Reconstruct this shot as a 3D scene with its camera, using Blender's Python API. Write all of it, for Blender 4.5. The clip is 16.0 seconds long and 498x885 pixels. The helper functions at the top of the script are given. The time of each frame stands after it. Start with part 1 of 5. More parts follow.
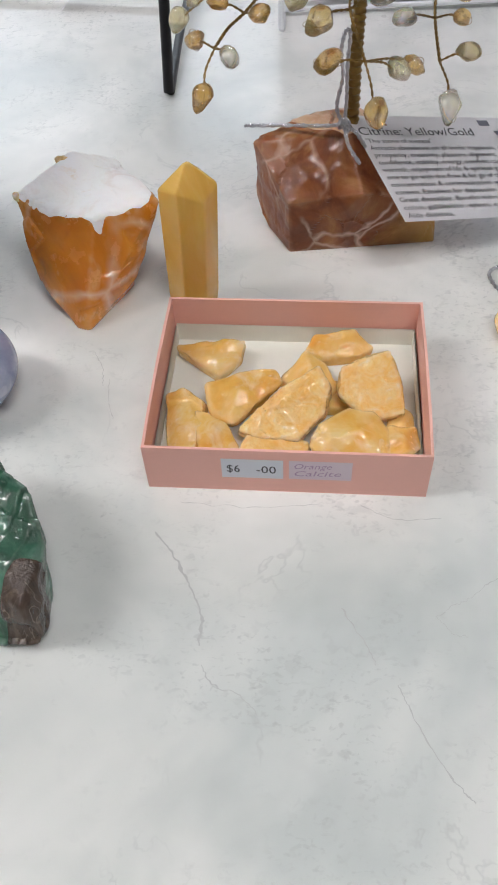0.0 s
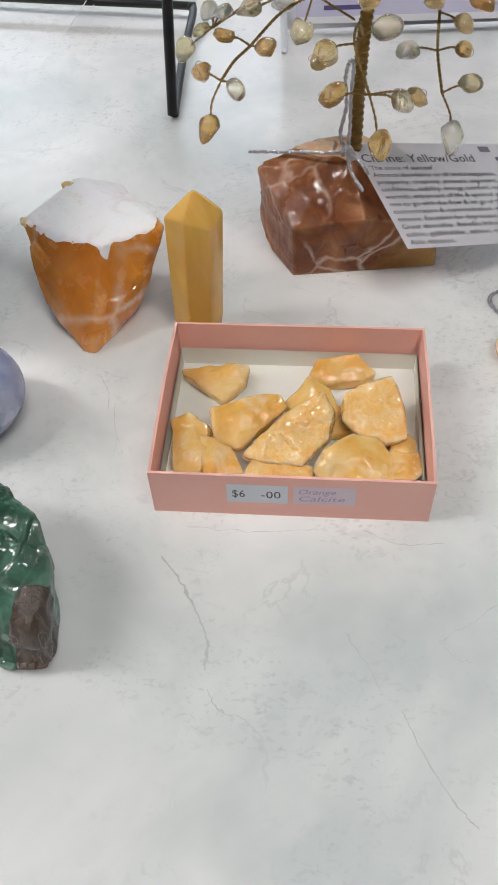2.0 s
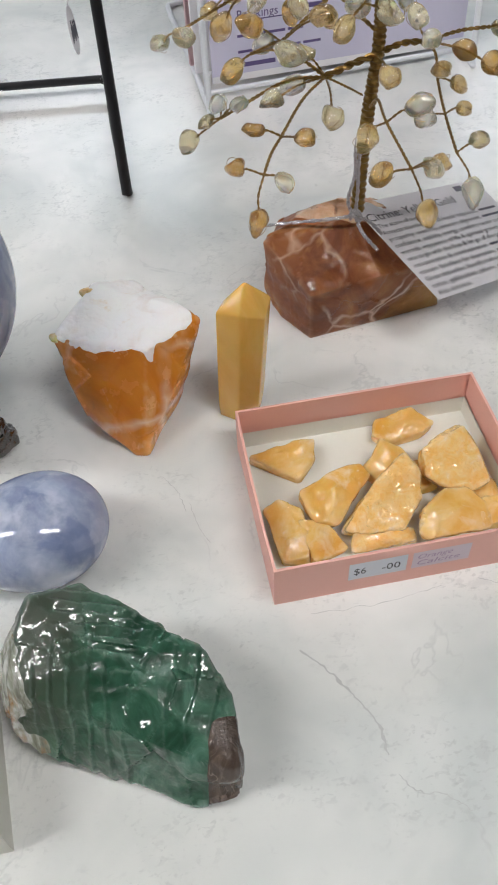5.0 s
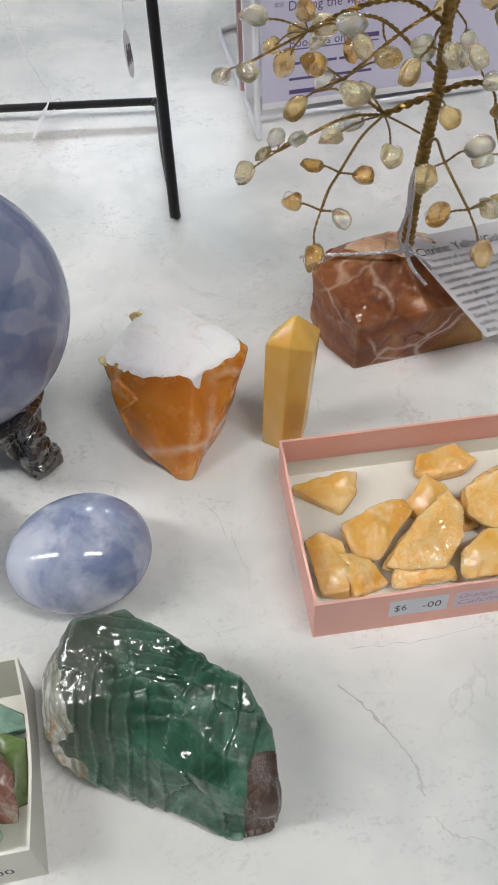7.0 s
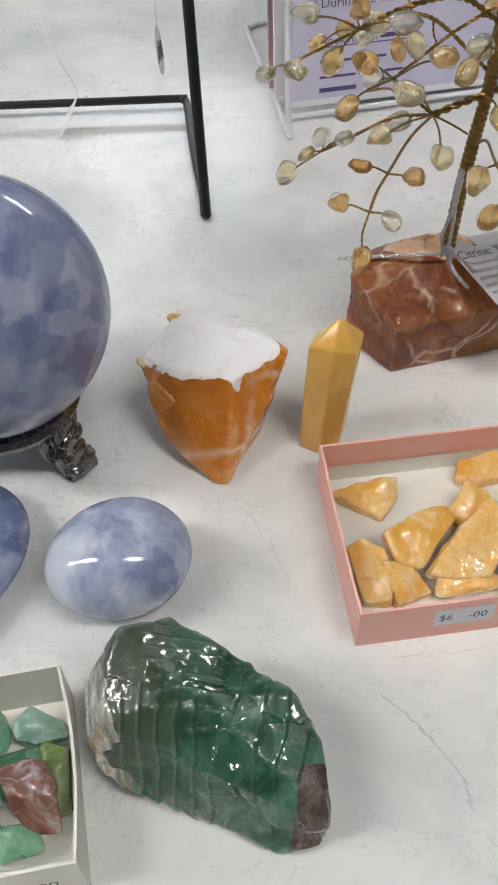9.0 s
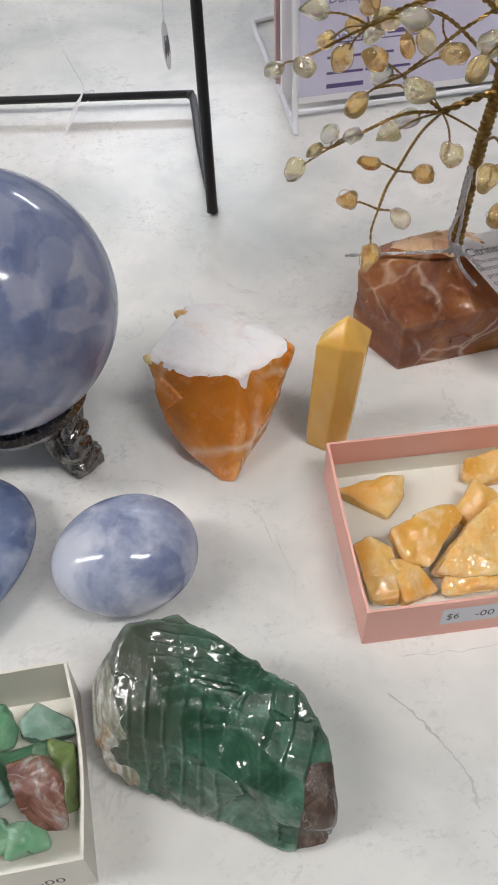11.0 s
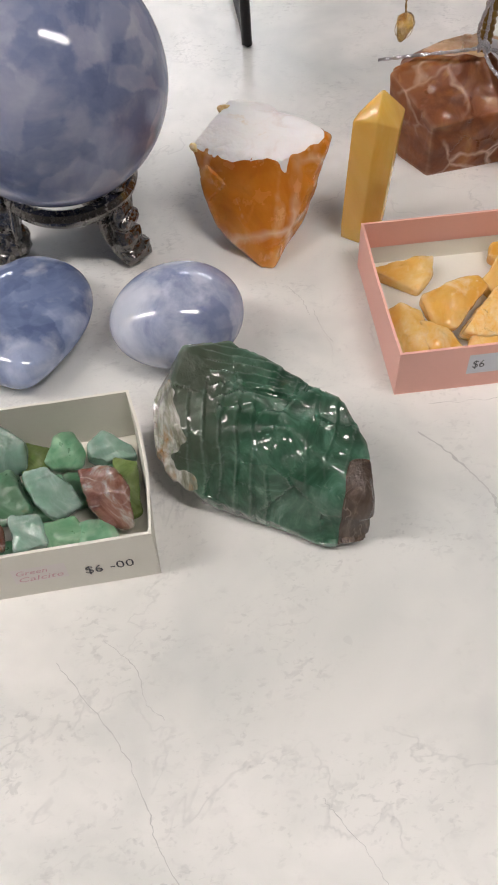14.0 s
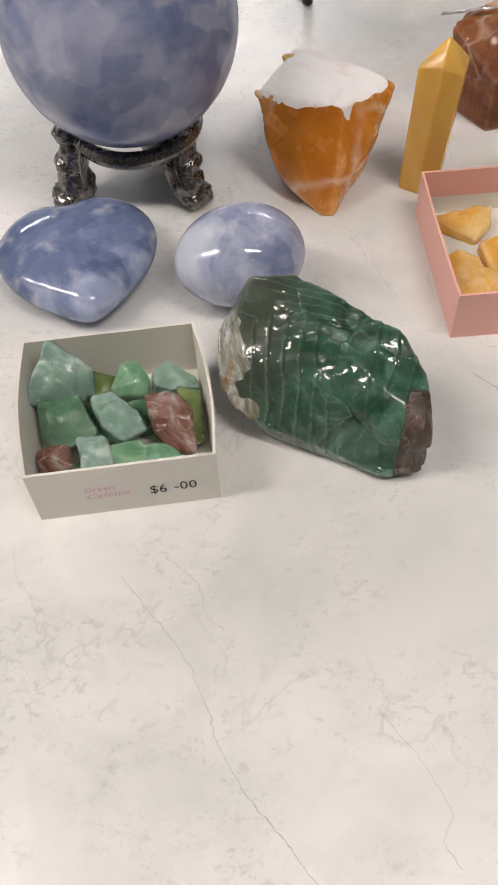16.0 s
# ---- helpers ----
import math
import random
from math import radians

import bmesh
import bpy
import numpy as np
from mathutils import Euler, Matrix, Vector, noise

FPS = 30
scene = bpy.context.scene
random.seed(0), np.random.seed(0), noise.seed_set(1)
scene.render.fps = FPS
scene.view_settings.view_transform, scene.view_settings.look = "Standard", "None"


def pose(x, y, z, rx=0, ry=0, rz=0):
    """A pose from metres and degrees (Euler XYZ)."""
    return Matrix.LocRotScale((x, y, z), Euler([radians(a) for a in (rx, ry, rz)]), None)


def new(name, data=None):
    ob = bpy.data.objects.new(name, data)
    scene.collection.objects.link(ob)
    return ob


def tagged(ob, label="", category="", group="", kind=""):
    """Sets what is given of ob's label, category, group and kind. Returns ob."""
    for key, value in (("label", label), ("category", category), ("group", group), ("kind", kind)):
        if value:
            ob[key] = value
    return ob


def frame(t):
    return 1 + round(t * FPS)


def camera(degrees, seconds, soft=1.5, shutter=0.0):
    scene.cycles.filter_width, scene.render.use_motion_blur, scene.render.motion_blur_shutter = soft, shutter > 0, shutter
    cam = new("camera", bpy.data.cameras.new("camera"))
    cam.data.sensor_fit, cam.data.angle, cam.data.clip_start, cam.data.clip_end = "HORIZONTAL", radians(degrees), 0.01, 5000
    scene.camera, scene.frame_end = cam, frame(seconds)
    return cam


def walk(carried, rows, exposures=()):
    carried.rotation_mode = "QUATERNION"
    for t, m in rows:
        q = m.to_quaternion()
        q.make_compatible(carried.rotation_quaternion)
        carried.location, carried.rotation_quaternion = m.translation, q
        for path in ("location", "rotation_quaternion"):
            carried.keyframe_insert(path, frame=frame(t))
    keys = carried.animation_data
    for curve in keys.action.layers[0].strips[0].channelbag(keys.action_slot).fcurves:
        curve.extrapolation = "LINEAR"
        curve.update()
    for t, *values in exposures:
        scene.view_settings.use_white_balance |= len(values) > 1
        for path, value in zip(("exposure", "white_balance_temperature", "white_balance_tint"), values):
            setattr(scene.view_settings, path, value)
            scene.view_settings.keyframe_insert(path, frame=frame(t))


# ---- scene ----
# ================= camera =================
cam = camera(32.74, 16.0, 1.9)
ROWS = [  # seconds, x, y, z, yaw, pitch, roll
    (0, 0.0143, -0.0184, 0.3013, 1.72, -51.63, -3.40),
    (0.5, 0.0192, -0.0194, 0.3014, 2.09, -51.74, -3.50),
    (1, 0.0199, -0.0192, 0.3043, 1.72, -51.55, -3.24),
    (1.5, 0.0158, -0.0180, 0.3064, 1.72, -51.45, -3.15),
    (2, 0.0113, -0.0153, 0.3098, 1.37, -51.13, -2.99),
    (2.5, 0.0013, -0.0085, 0.3202, 1.51, -50.72, -3.57),
    (3, -0.0202, -0.0044, 0.3380, -2.19, -50.12, -4.25),
    (3.5, -0.0546, 0.0076, 0.3333, -6.52, -50.53, -5.18),
    (4, -0.0787, 0.0149, 0.3338, -13.17, -50.68, -3.69),
    (6.5, -0.0917, 0.0296, 0.3367, -12.89, -50.20, -1.94),
    (7, -0.0967, 0.0307, 0.3414, -11.61, -49.71, -2.14),
    (7.5, -0.1031, 0.0347, 0.3415, -11.19, -49.99, -1.92),
    (8, -0.1079, 0.0445, 0.3396, -10.83, -49.92, -2.46),
    (8.5, -0.1119, 0.0405, 0.3435, -11.09, -49.61, -1.98),
    (9, -0.1125, 0.0409, 0.3392, -11.30, -49.88, -1.79),
    (11.5, -0.1146, 0.0423, 0.3394, -10.87, -50.18, -1.88),
    (12, -0.1147, 0.0410, 0.3362, -10.83, -50.31, -2.12),
    (12.5, -0.1229, 0.0347, 0.3259, -11.65, -51.42, -1.98),
    (13, -0.1323, 0.0157, 0.3070, -13.59, -52.45, -4.07),
    (13.5, -0.1427, -0.0085, 0.3121, -11.32, -52.18, -4.88),
    (14, -0.1458, -0.0417, 0.3119, -9.03, -53.56, -3.40),
    (14.5, -0.1473, -0.0614, 0.3255, -10.00, -52.41, -1.70),
    (15, -0.1501, -0.0725, 0.3203, -7.89, -53.03, -2.60),
    (15.5, -0.1535, -0.0720, 0.3122, -5.23, -53.52, -4.84),
    (16, -0.1650, -0.0654, 0.3064, -5.84, -54.17, -4.19),
]
EXPOSURES = [(0.0, 0.0, 6300, 11), (4.0, 0.0, 6350, 10), (9.0, 0.0, 6450, 11), (12.5, 0.0, 6650, 14), (16.0, 0.0, 7000, 17)]
walk(cam, [(t, pose(x, y, z, 90 + pitch, 0, yaw) @ pose(0, 0, 0, 0, 0, roll)) for t, x, y, z, yaw, pitch, roll in ROWS], EXPOSURES)

# ================= measures of the place, in centimetres =================
LAMP_COLOUR, COOL_COLOUR, LAMP_STRENGTH = (1.0, 0.97, 0.94), (0.84, 0.92, 1.0), 37.0
# first two follow reflections; the third and the far row are added lights
LAMPS = [(50, -57, 48, 10), (-160, 12, 62, 10), (-285, 52, 36, 10), (-150, 430, 62, 14), (20, 400, 62, 14), (190, 370, 62, 14)]
# printed cracks on the table: plan points and width
VEINS = [
    ([(-20.4, 9.9), (-19.2, 7.8), (-18.2, 5.9), (-17.6, 3.6), (-17.5, 2.8), (-16.8, 0.9), (-15.8, -0.7), (-15.1, -2.0), (-13.4, -5.0)], 0.085),
    ([(-11.6, 2.9), (-11.3, 2.3), (-10.6, 1.0), (-10.2, -0.2), (-10.0, -1.0), (-10.5, -1.8), (-10.2, -2.7)], 0.06),
    ([(-3.3, 17.4), (-2.5, 16.2), (-1.8, 14.9), (-1.3, 13.4), (-1.4, 12.2)], 0.2),
    ([(-1.3, 11.4), (-0.8, 10.6), (0.1, 10.2), (0.9, 9.4)], 0.09),
    ([(12.0, 15.3), (10.7, 14.8), (9.5, 14.0), (8.7, 13.6), (7.8, 13.1)], 0.06),
    ([(7.8, 13.1), (8.3, 12.4), (8.9, 12.2)], 0.05),
    ([(6.0, 10.4), (6.4, 9.2), (7.3, 7.2), (8.1, 6.2)], 0.12),
    ([(-2.3, 18.9), (0.5, 18.5), (3.7, 18.5)], 0.05),
    ([(5.4, 18.4), (6.8, 17.6), (8.7, 17.6)], 0.09),
    ([(-6.0, 26.2), (-5.9, 24.7), (-5.6, 23.7)], 0.07),
    ([(-6.9, 28.1), (-6.4, 27.0), (-6.3, 25.8)], 0.08),
    ([(4.2, 13.6), (4.9, 12.2), (5.3, 11.2)], 0.1),
    ([(-18.5, 10.4), (-17.4, 9.0), (-17.2, 7.6), (-16.6, 6.8)], 0.06),
]
# broken chips: middle, two tilts, thickness, and the corners of the broken face, from its middle
AMBER_CHIPS = [
    ((-0.7, 26.8, 1.0), (15, -4), 0.7, [(-2.0, 0.5), (-0.6, 0.7), (1.4, 0.5), (1.2, -0.4), (0.0, -1.3)]),
    ((0.6, 23.6, 1.65), (18, 6), 0.8, [(-1.8, 0.3), (-0.3, 1.0), (1.5, 1.2), (1.8, 0.6), (0.7, -0.3), (-0.5, -1.5), (-1.5, -1.2)]),
    ((-2.1, 22.6, 1.25), (12, -6), 0.9, [(-0.8, -1.5), (-0.8, 1.3), (-0.1, 1.5), (0.8, 0.8), (0.8, -0.5), (0.4, -1.6)]),
    ((-0.8, 21.8, 1.0), (14, 12), 0.8, [(-0.9, 1.0), (0.3, 0.8), (1.2, -0.6), (-0.6, -1.0)]),
    ((2.5, 22.4, 1.8), (24, -4), 0.9, [(-2.3, -0.8), (-1.5, -0.1), (-0.1, 1.1), (1.5, 1.9), (1.9, 1.0), (1.6, -0.3), (0.3, -1.5), (-1.3, -1.2)]),
    ((3.7, 24.5, 1.35), (24, 0), 0.8, [(-1.4, 0.1), (-0.2, 1.4), (0.6, 0.8), (1.2, -0.3), (0.6, -1.1), (-0.8, -0.9)]),
    ((5.1, 26.9, 1.0), (14, 0), 0.7, [(-1.6, -0.1), (-1.1, 0.7), (0.9, 0.8), (1.7, -0.2), (1.0, -0.6), (-0.9, -0.6)]),
    ((6.3, 23.3, 1.8), (32, -6), 0.9, [(-1.6, 0.0), (-1.3, 1.2), (1.0, 1.8), (1.3, 0.2), (1.3, -1.2), (0.3, -1.3), (-0.9, -0.7)]),
    ((5.1, 21.0, 1.65), (24, 4), 0.9, [(-1.8, -0.6), (-1.4, 0.3), (0.1, 1.2), (1.1, 1.0), (1.8, 0.1), (1.7, -1.0), (-1.5, -0.9)]),
    ((7.3, 20.8, 1.2), (14, 12), 0.8, [(-1.0, 0.6), (0.8, 0.8), (1.0, -0.1), (0.2, -0.6), (-1.1, -0.7)]),
    ((2.0, 21.1, 0.95), (24, 0), 0.7, [(-1.7, -0.3), (-1.3, 0.5), (0.2, 0.3), (1.4, 0.0), (1.4, -0.5)]),
    ((7.7, 22.4, 0.8), (8, 0), 0.5, [(-0.4, 1.0), (0.4, 0.2), (0.3, -0.7), (-0.8, -0.5)]), ((4.6, 24.0, 0.75), (0, 8), 0.5, [(-1.0, 0.8), (0.9, 0.9), (1.1, -0.6), (-0.9, -0.9)]),
]
GREEN_CHIPS = [
    ("P", (-22.0, 18.7, 2.5), (42, 4), 0.8, [(-0.4, 1.7), (0.6, 0.9), (1.4, 0.3), (1.3, -0.6), (0.6, -0.9), (-1.6, -0.8), (-1.3, 0.3)]),
    ("O", (-20.3, 18.9, 1.4), (15, 0), 1.0, [(-0.5, 0.8), (0.7, 0.3), (0.4, -0.7), (-0.7, -0.6)]),
    ("M", (-19.0, 18.6, 1.75), (24, 6), 1.2, [(-0.9, -0.3), (-0.4, 0.8), (0.3, 0.9), (0.8, -0.1), (0.7, -0.6), (-0.6, -0.7)]),
    ("P", (-17.1, 18.5, 1.6), (20, 10), 0.9, [(-0.9, 0.3), (-0.3, 0.9), (1.0, 0.1), (1.1, -0.4), (-0.2, -0.6), (-0.9, -0.3)]),
    ("D", (-22.0, 17.0, 1.5), (20, -4), 1.0, [(-1.2, 1.1), (0.6, 1.2), (0.9, 0.4), (1.2, -0.8), (0.0, -1.2), (-1.2, -0.6)]),
    ("P", (-19.7, 16.5, 2.05), (28, 10), 0.9, [(-1.1, 0.9), (-0.2, 1.0), (0.6, 0.3), (1.2, -0.6), (0.2, -1.1), (-0.7, -0.5)]),
    ("R", (-17.4, 15.7, 2.05), (32, 8), 0.9, [(-1.2, 1.3), (0.3, 1.2), (0.8, 0.3), (0.9, -1.3), (-0.1, -1.2), (-0.7, -0.3)]),
    ("O", (-16.5, 16.4, 1.4), (14, 4), 1.0, [(-0.5, 1.5), (0.4, 1.2), (0.3, -1.2), (-0.3, -1.4)]),
    ("R", (-22.6, 15.1, 1.45), (14, 0), 1.0, [(-0.7, 0.5), (0.6, 0.6), (0.7, -0.5), (-0.6, -0.6)]),
    ("P", (-20.9, 15.0, 1.65), (20, 4), 1.1, [(-0.6, 0.7), (0.5, 0.7), (0.8, -0.6), (-0.6, -0.7)]),
    ("M", (-19.5, 14.8, 1.35), (18, 0), 1.0, [(-1.0, 0.5), (0.6, 0.6), (1.0, -0.5), (-0.6, -0.6)]), ("M", (-18.2, 14.6, 1.35), (12, 0), 1.0, [(-0.7, 0.5), (0.5, 0.4), (0.9, -0.5), (-0.7, -0.6)]),
    ("D", (-18.0, 17.3, 1.0), (0, 0), 0.7, [(-1.3, 0.7), (1.3, 0.9), (1.2, -0.8), (-1.2, -0.9)]), ("D", (-20.6, 17.2, 0.9), (4, 0), 0.6, [(-1.2, 0.9), (1.2, 0.8), (1.3, -1.1), (-1.0, -1.0)]),
    ("D", (-21.9, 14.6, 0.8), (0, 6), 0.5, [(-0.9, 0.6), (0.9, 0.7), (0.8, -0.7), (-0.9, -0.6)]), ("D", (-17.0, 17.2, 1.1), (10, 0), 0.8, [(-0.7, 0.7), (0.8, 0.5), (0.7, -0.8), (-0.8, -0.5)]),
]
# corners of the raw stones
ORANGE_PTS = [(-10.5, 34.1, 5.1), (-9.6, 33.2, 4.7), (-8.1, 36.8, 5.7), (-5.9, 37.6, 4.6), (-3.4, 33.2, 5.1), (-6.4, 31.9, 5.1), (-7.3, 29.75, 0.5), (-7.8, 29.9, 0.0), (-7.35, 29.75, 0.0), (-8.2, 30.6, 1.2), (-6.9, 30.5, 1.3),
              (-9.8, 32.2, 1.5), (-4.8, 32.3, 1.5), (-9.2, 33.0, 0.0), (-5.4, 33.0, 0.0), (-8.6, 36.2, 0.0), (-5.6, 36.0, 0.0), (-8.4, 31.0, 0.6), (-4.0, 32.7, 4.0), (-10.2, 33.6, 3.2)]
RED_PTS = [(3.2, 35.3, 0), (3.1, 35.2, 3.2), (1.4, 38.2, 5.0), (1.5, 38.6, 1.4), (2.1, 37.3, 0.2), (6.9, 34.8, 3.9), (6.7, 35.8, 0), (11.1, 35.7, 0), (10.8, 35.6, 3.0), (11.4, 39.5, 0), (10.4, 39.5, 4.0),
           (4.8, 39.2, 6.0), (6.9, 38.8, 6.3), (8.2, 38.0, 5.8), (3.0, 41.0, 0), (3.2, 40.8, 4.2), (6.2, 37.0, 5.9)]
GREEN_PTS = [(-13.2, 19.7, 5.7), (-11.3, 20.0, 5.3), (-9.7, 18.5, 5.0), (-7.4, 16.3, 4.5), (-6.9, 14.8, 3.8), (-7.3, 12.5, 3.0), (-7.2, 12.4, 0.7), (-8.9, 12.4, 0.5), (-14.7, 19.2, 3.4), (-14.9, 16.3, 2.3),
             (-10.9, 16.8, 5.2), (-8.4, 13.0, 3.0), (-13.1, 15.5, 0.2), (-13.6, 18.8, 0), (-8.5, 17.2, 0), (-7.4, 14.6, 0), (-9.0, 13.2, 0), (-13.7, 15.3, 1.6), (-11.0, 13.8, 1.0), (-14.6, 17.2, 4.4)]
TOWER_SHAPE = ((-1.95, 31.4, 0.0), (-1.60, 30.95, 8.8), 2.62, 8)
EGG = ((-13.05, 25.1, 2.28), (3.25, 2.76, 2.28), 8, 0.05, 0.0, 0.02)
HEART = ((-21.0, 27.5), 9.0, 8.5, 2.8, 5)
FEET = ((-36, 0.78), (184, 1.02), (72, 0.85))


def LIMBS(J0, J1, J2, J3, R0, R1, R2, N0, N1, N2, NB, X0):
    """Limbs of the tree: paths through its forks, and wire radius."""
    return [
        ([J0, (5.3, 36.9, 14.7), J1], 0.17), ([J1, (2.6, 35.6, 14.2), J3, (0.5, 33.5, 13.2), J2], 0.075), ([J1, (2.4, 37.2, 14.3), (0.6, 37.6, 13.4), (-0.5, 38.4, 12.4)], 0.085),
        ([J1, (3.0, 37.0, 15.3), NB], 0.09), ([NB, (4.2, 36.6, 18.0), (5.9, 36.4, 19.0)], 0.085), ([NB, (1.2, 36.0, 16.6), (0.2, 35.2, 16.8)], 0.07),
        ([R0, (5.9, 35.0, 13.9), R1, R2], 0.07), ([J0, (7.8, 37.2, 15.1), X0], 0.15), ([X0, (9.5, 37.1, 14.4), N0, N1, N2], 0.075), ([X0, (10.2, 36.5, 15.6), (11.4, 36.0, 15.8)], 0.09),
        ([(6.3, 36.6, 18.2), (4.4, 36.6, 19.4), (2.4, 36.9, 19.2), (0.6, 37.6, 18.2)], 0.12), ([(6.2, 36.4, 19.8), (8.4, 36.2, 20.4), (10.6, 36.4, 20.0)], 0.12),
        ([J1, (4.9, 36.4, 14.0), (5.9, 36.8, 13.2)], 0.06), ([(6.35, 36.6, 18.0), (5.2, 34.8, 18.9), (4.2, 33.2, 19.0)], 0.07), ([(6.4, 37, 16.2), (8.0, 39.4, 17.5), (9.2, 41.0, 17.9)], 0.1),
        ([(6.4, 37, 16.0), (4.6, 39.4, 17.4), (3.2, 41.2, 17.0)], 0.1), ([(0.6, 37.6, 18.2), (-0.8, 38.4, 17.2), (-1.9, 39.4, 16.2)], 0.07),
    ]


def GEMS(J0, J1, J2, J3, R0, R1, R2, N0, N1, N2, NB, X0):
    """Where each twig starts, where its chip sits, and the chip's half size."""
    lend, hi_l, hi_r, hi_f = (-0.5, 38.4, 12.4), (0.6, 37.6, 18.2), (10.6, 36.4, 20.0), (4.2, 33.2, 19.0)
    return [
        (J2, (-0.72, 31.5, 11.3), 0.50), (J2, (0.58, 31.7, 12.9), 0.45), (J2, (-0.95, 34.1, 12.5), 0.50), (J3, (1.89, 32.9, 14.0), 0.44), (J3, (0.11, 34.8, 13.7), 0.44),
        (J1, (3.37, 33.8, 14.2), 0.55), (J1, (1.23, 35.7, 14.4), 0.52), (R1, (4.09, 31.8, 14.1), 0.60), (R2, (4.47, 30.8, 13.0), 0.56), (R2, (6.41, 30.0, 11.2), 0.58),
        (R2, (7.6, 32.2, 11.8), 0.55), (R2, (8.3, 32.7, 11.7), 0.48), (R1, (6.70, 32.6, 14.8), 0.58), (N1, (7.96, 34.2, 13.0), 0.50), (N2, (10.02, 32.5, 9.8), 0.60), (N2, (10.98, 34.4, 11.3), 0.52),
        (N1, (10.9, 36.1, 12.0), 0.46), (N0, (10.92, 37.0, 12.7), 0.46), (lend, (0.1, 37.0, 13.7), 0.46), (lend, (-0.6, 38.2, 13.2), 0.48), (lend, (-1.1, 38.9, 12.0), 0.42), (lend, (-2.0, 39.2, 10.95), 0.56),
        ((0.2, 35.2, 16.8), (-0.8, 34.4, 16.6), 0.52), ((0.2, 35.2, 16.8), (1.25, 33.3, 17.5), 0.60), (J1, (2.75, 37.6, 13.8), 0.55), (NB, (2.7, 33.6, 18.6), 0.56), (J0, (6.2, 34.6, 15.1), 0.55),
        (X0, (10.2, 35.7, 15.1), 0.52), (X0, (10.73, 33.8, 15.2), 0.58), ((11.4, 36.0, 15.8), (12.2, 35.2, 16.2), 0.5), ((11.4, 36.0, 15.8), (12.4, 36.6, 15.3), 0.5), (X0, (8.7, 37.9, 15.9), 0.52),
        ((-1.9, 39.4, 16.2), (-2.5, 41.3, 14.9), 0.52), ((-1.9, 39.4, 16.2), (-1.9, 38.2, 16.5), 0.50), (hi_l, (-0.25, 38.3, 16.6), 0.58), (NB, (0.4, 36.2, 17.5), 0.56), (hi_l, (0.7, 39.8, 17.2), 0.52),
        (hi_l, (0.0, 41.5, 15.9), 0.50), (hi_l, (1.41, 37.7, 18.3), 0.55), (hi_l, (1.9, 35.9, 19.0), 0.58), (hi_f, (4.25, 34.0, 18.6), 0.58), (hi_l, (-1.7, 37.6, 19.1), 0.55), (hi_l, (0.0, 36.2, 19.7), 0.5),
        (hi_f, (3.2, 32.6, 18.4), 0.5), (hi_f, (5.2, 33.0, 18.6), 0.55), ((8.4, 36.2, 20.4), (8.2, 34.8, 18.9), 0.55), (hi_r, (10.0, 35.0, 18.6), 0.55), (hi_r, (11.4, 35.8, 18.8), 0.5), (hi_r, (11.8, 37.0, 19.6), 0.5),
        ((9.2, 41.0, 17.9), (8.4, 41.6, 16.6), 0.5), ((9.2, 41.0, 17.9), (10.4, 41.0, 17.0), 0.52), ((8.0, 39.4, 17.5), (8.6, 38.8, 16.2), 0.48), ((3.2, 41.2, 17.0), (2.2, 41.4, 16.0), 0.5), ((3.2, 41.2, 17.0), (3.6, 40.6, 15.6), 0.5),
        ((4.6, 39.4, 17.4), (4.9, 39.0, 16.0), 0.48), ((4.4, 36.6, 19.4), (4.6, 35.6, 20.4), 0.52), ((2.4, 36.9, 19.2), (2.6, 37.8, 20.2), 0.5), ((2.4, 36.9, 19.2), (2.5, 36.0, 18.0), 0.48),
        (X0, (8.3, 35.4, 16.0), 0.52), (N0, (9.2, 35.6, 14.4), 0.46), (J1, (3.6, 38.3, 14.9), 0.46), (NB, (1.6, 38.2, 15.6), 0.5),
    ]

# ================= world and light =================
world = bpy.data.worlds.new("world")
scene.world = world
world.use_nodes = True
world.node_tree.nodes["Background"].inputs["Color"].default_value = (0.80, 0.86, 1.0, 1)
world.node_tree.nodes["Background"].inputs["Strength"].default_value = 0.25

# All sizes below are in centimetres and are turned into metres in finish().
CM = 0.01


# ================= material helpers =================
def material(name):
    m = bpy.data.materials.new(name)
    m.use_nodes = True
    return m, m.node_tree, m.node_tree.nodes["Principled BSDF"]


def node(tree, kind, **values):
    n = tree.nodes.new(kind)
    for key, value in values.items():
        n.inputs[key.replace("_", " ")].default_value = value
    return n


def coords(tree):
    return tree.nodes.new("ShaderNodeTexCoord").outputs["Object"]


def ramp(tree, fac, stops):
    r = tree.nodes.new("ShaderNodeValToRGB")
    while len(r.color_ramp.elements) < len(stops):
        r.color_ramp.elements.new(0.5)
    for e, (p, c) in zip(r.color_ramp.elements, stops):
        e.position, e.color = p, (*c, 1) if len(c) == 3 else c
    tree.links.new(fac, r.inputs["Fac"])
    return r.outputs["Color"]


def mix(tree, fac, a, b, mode="MIX"):
    n = tree.nodes.new("ShaderNodeMix")
    n.data_type, n.blend_type = "RGBA", mode
    for value, slot in ((fac, 0), (a, 6), (b, 7)):
        if isinstance(value, bpy.types.NodeSocket):
            tree.links.new(value, n.inputs[slot])
        else:
            n.inputs[slot].default_value = value if slot == 0 else (*value, 1)
    return n.outputs[2]


def noise_tex(tree, vec, scale, detail=4.0, rough=0.55, distort=0.0):
    n = node(tree, "ShaderNodeTexNoise", Scale=scale, Detail=detail, Roughness=rough, Distortion=distort)
    tree.links.new(vec, n.inputs["Vector"])
    return n.outputs["Fac"]


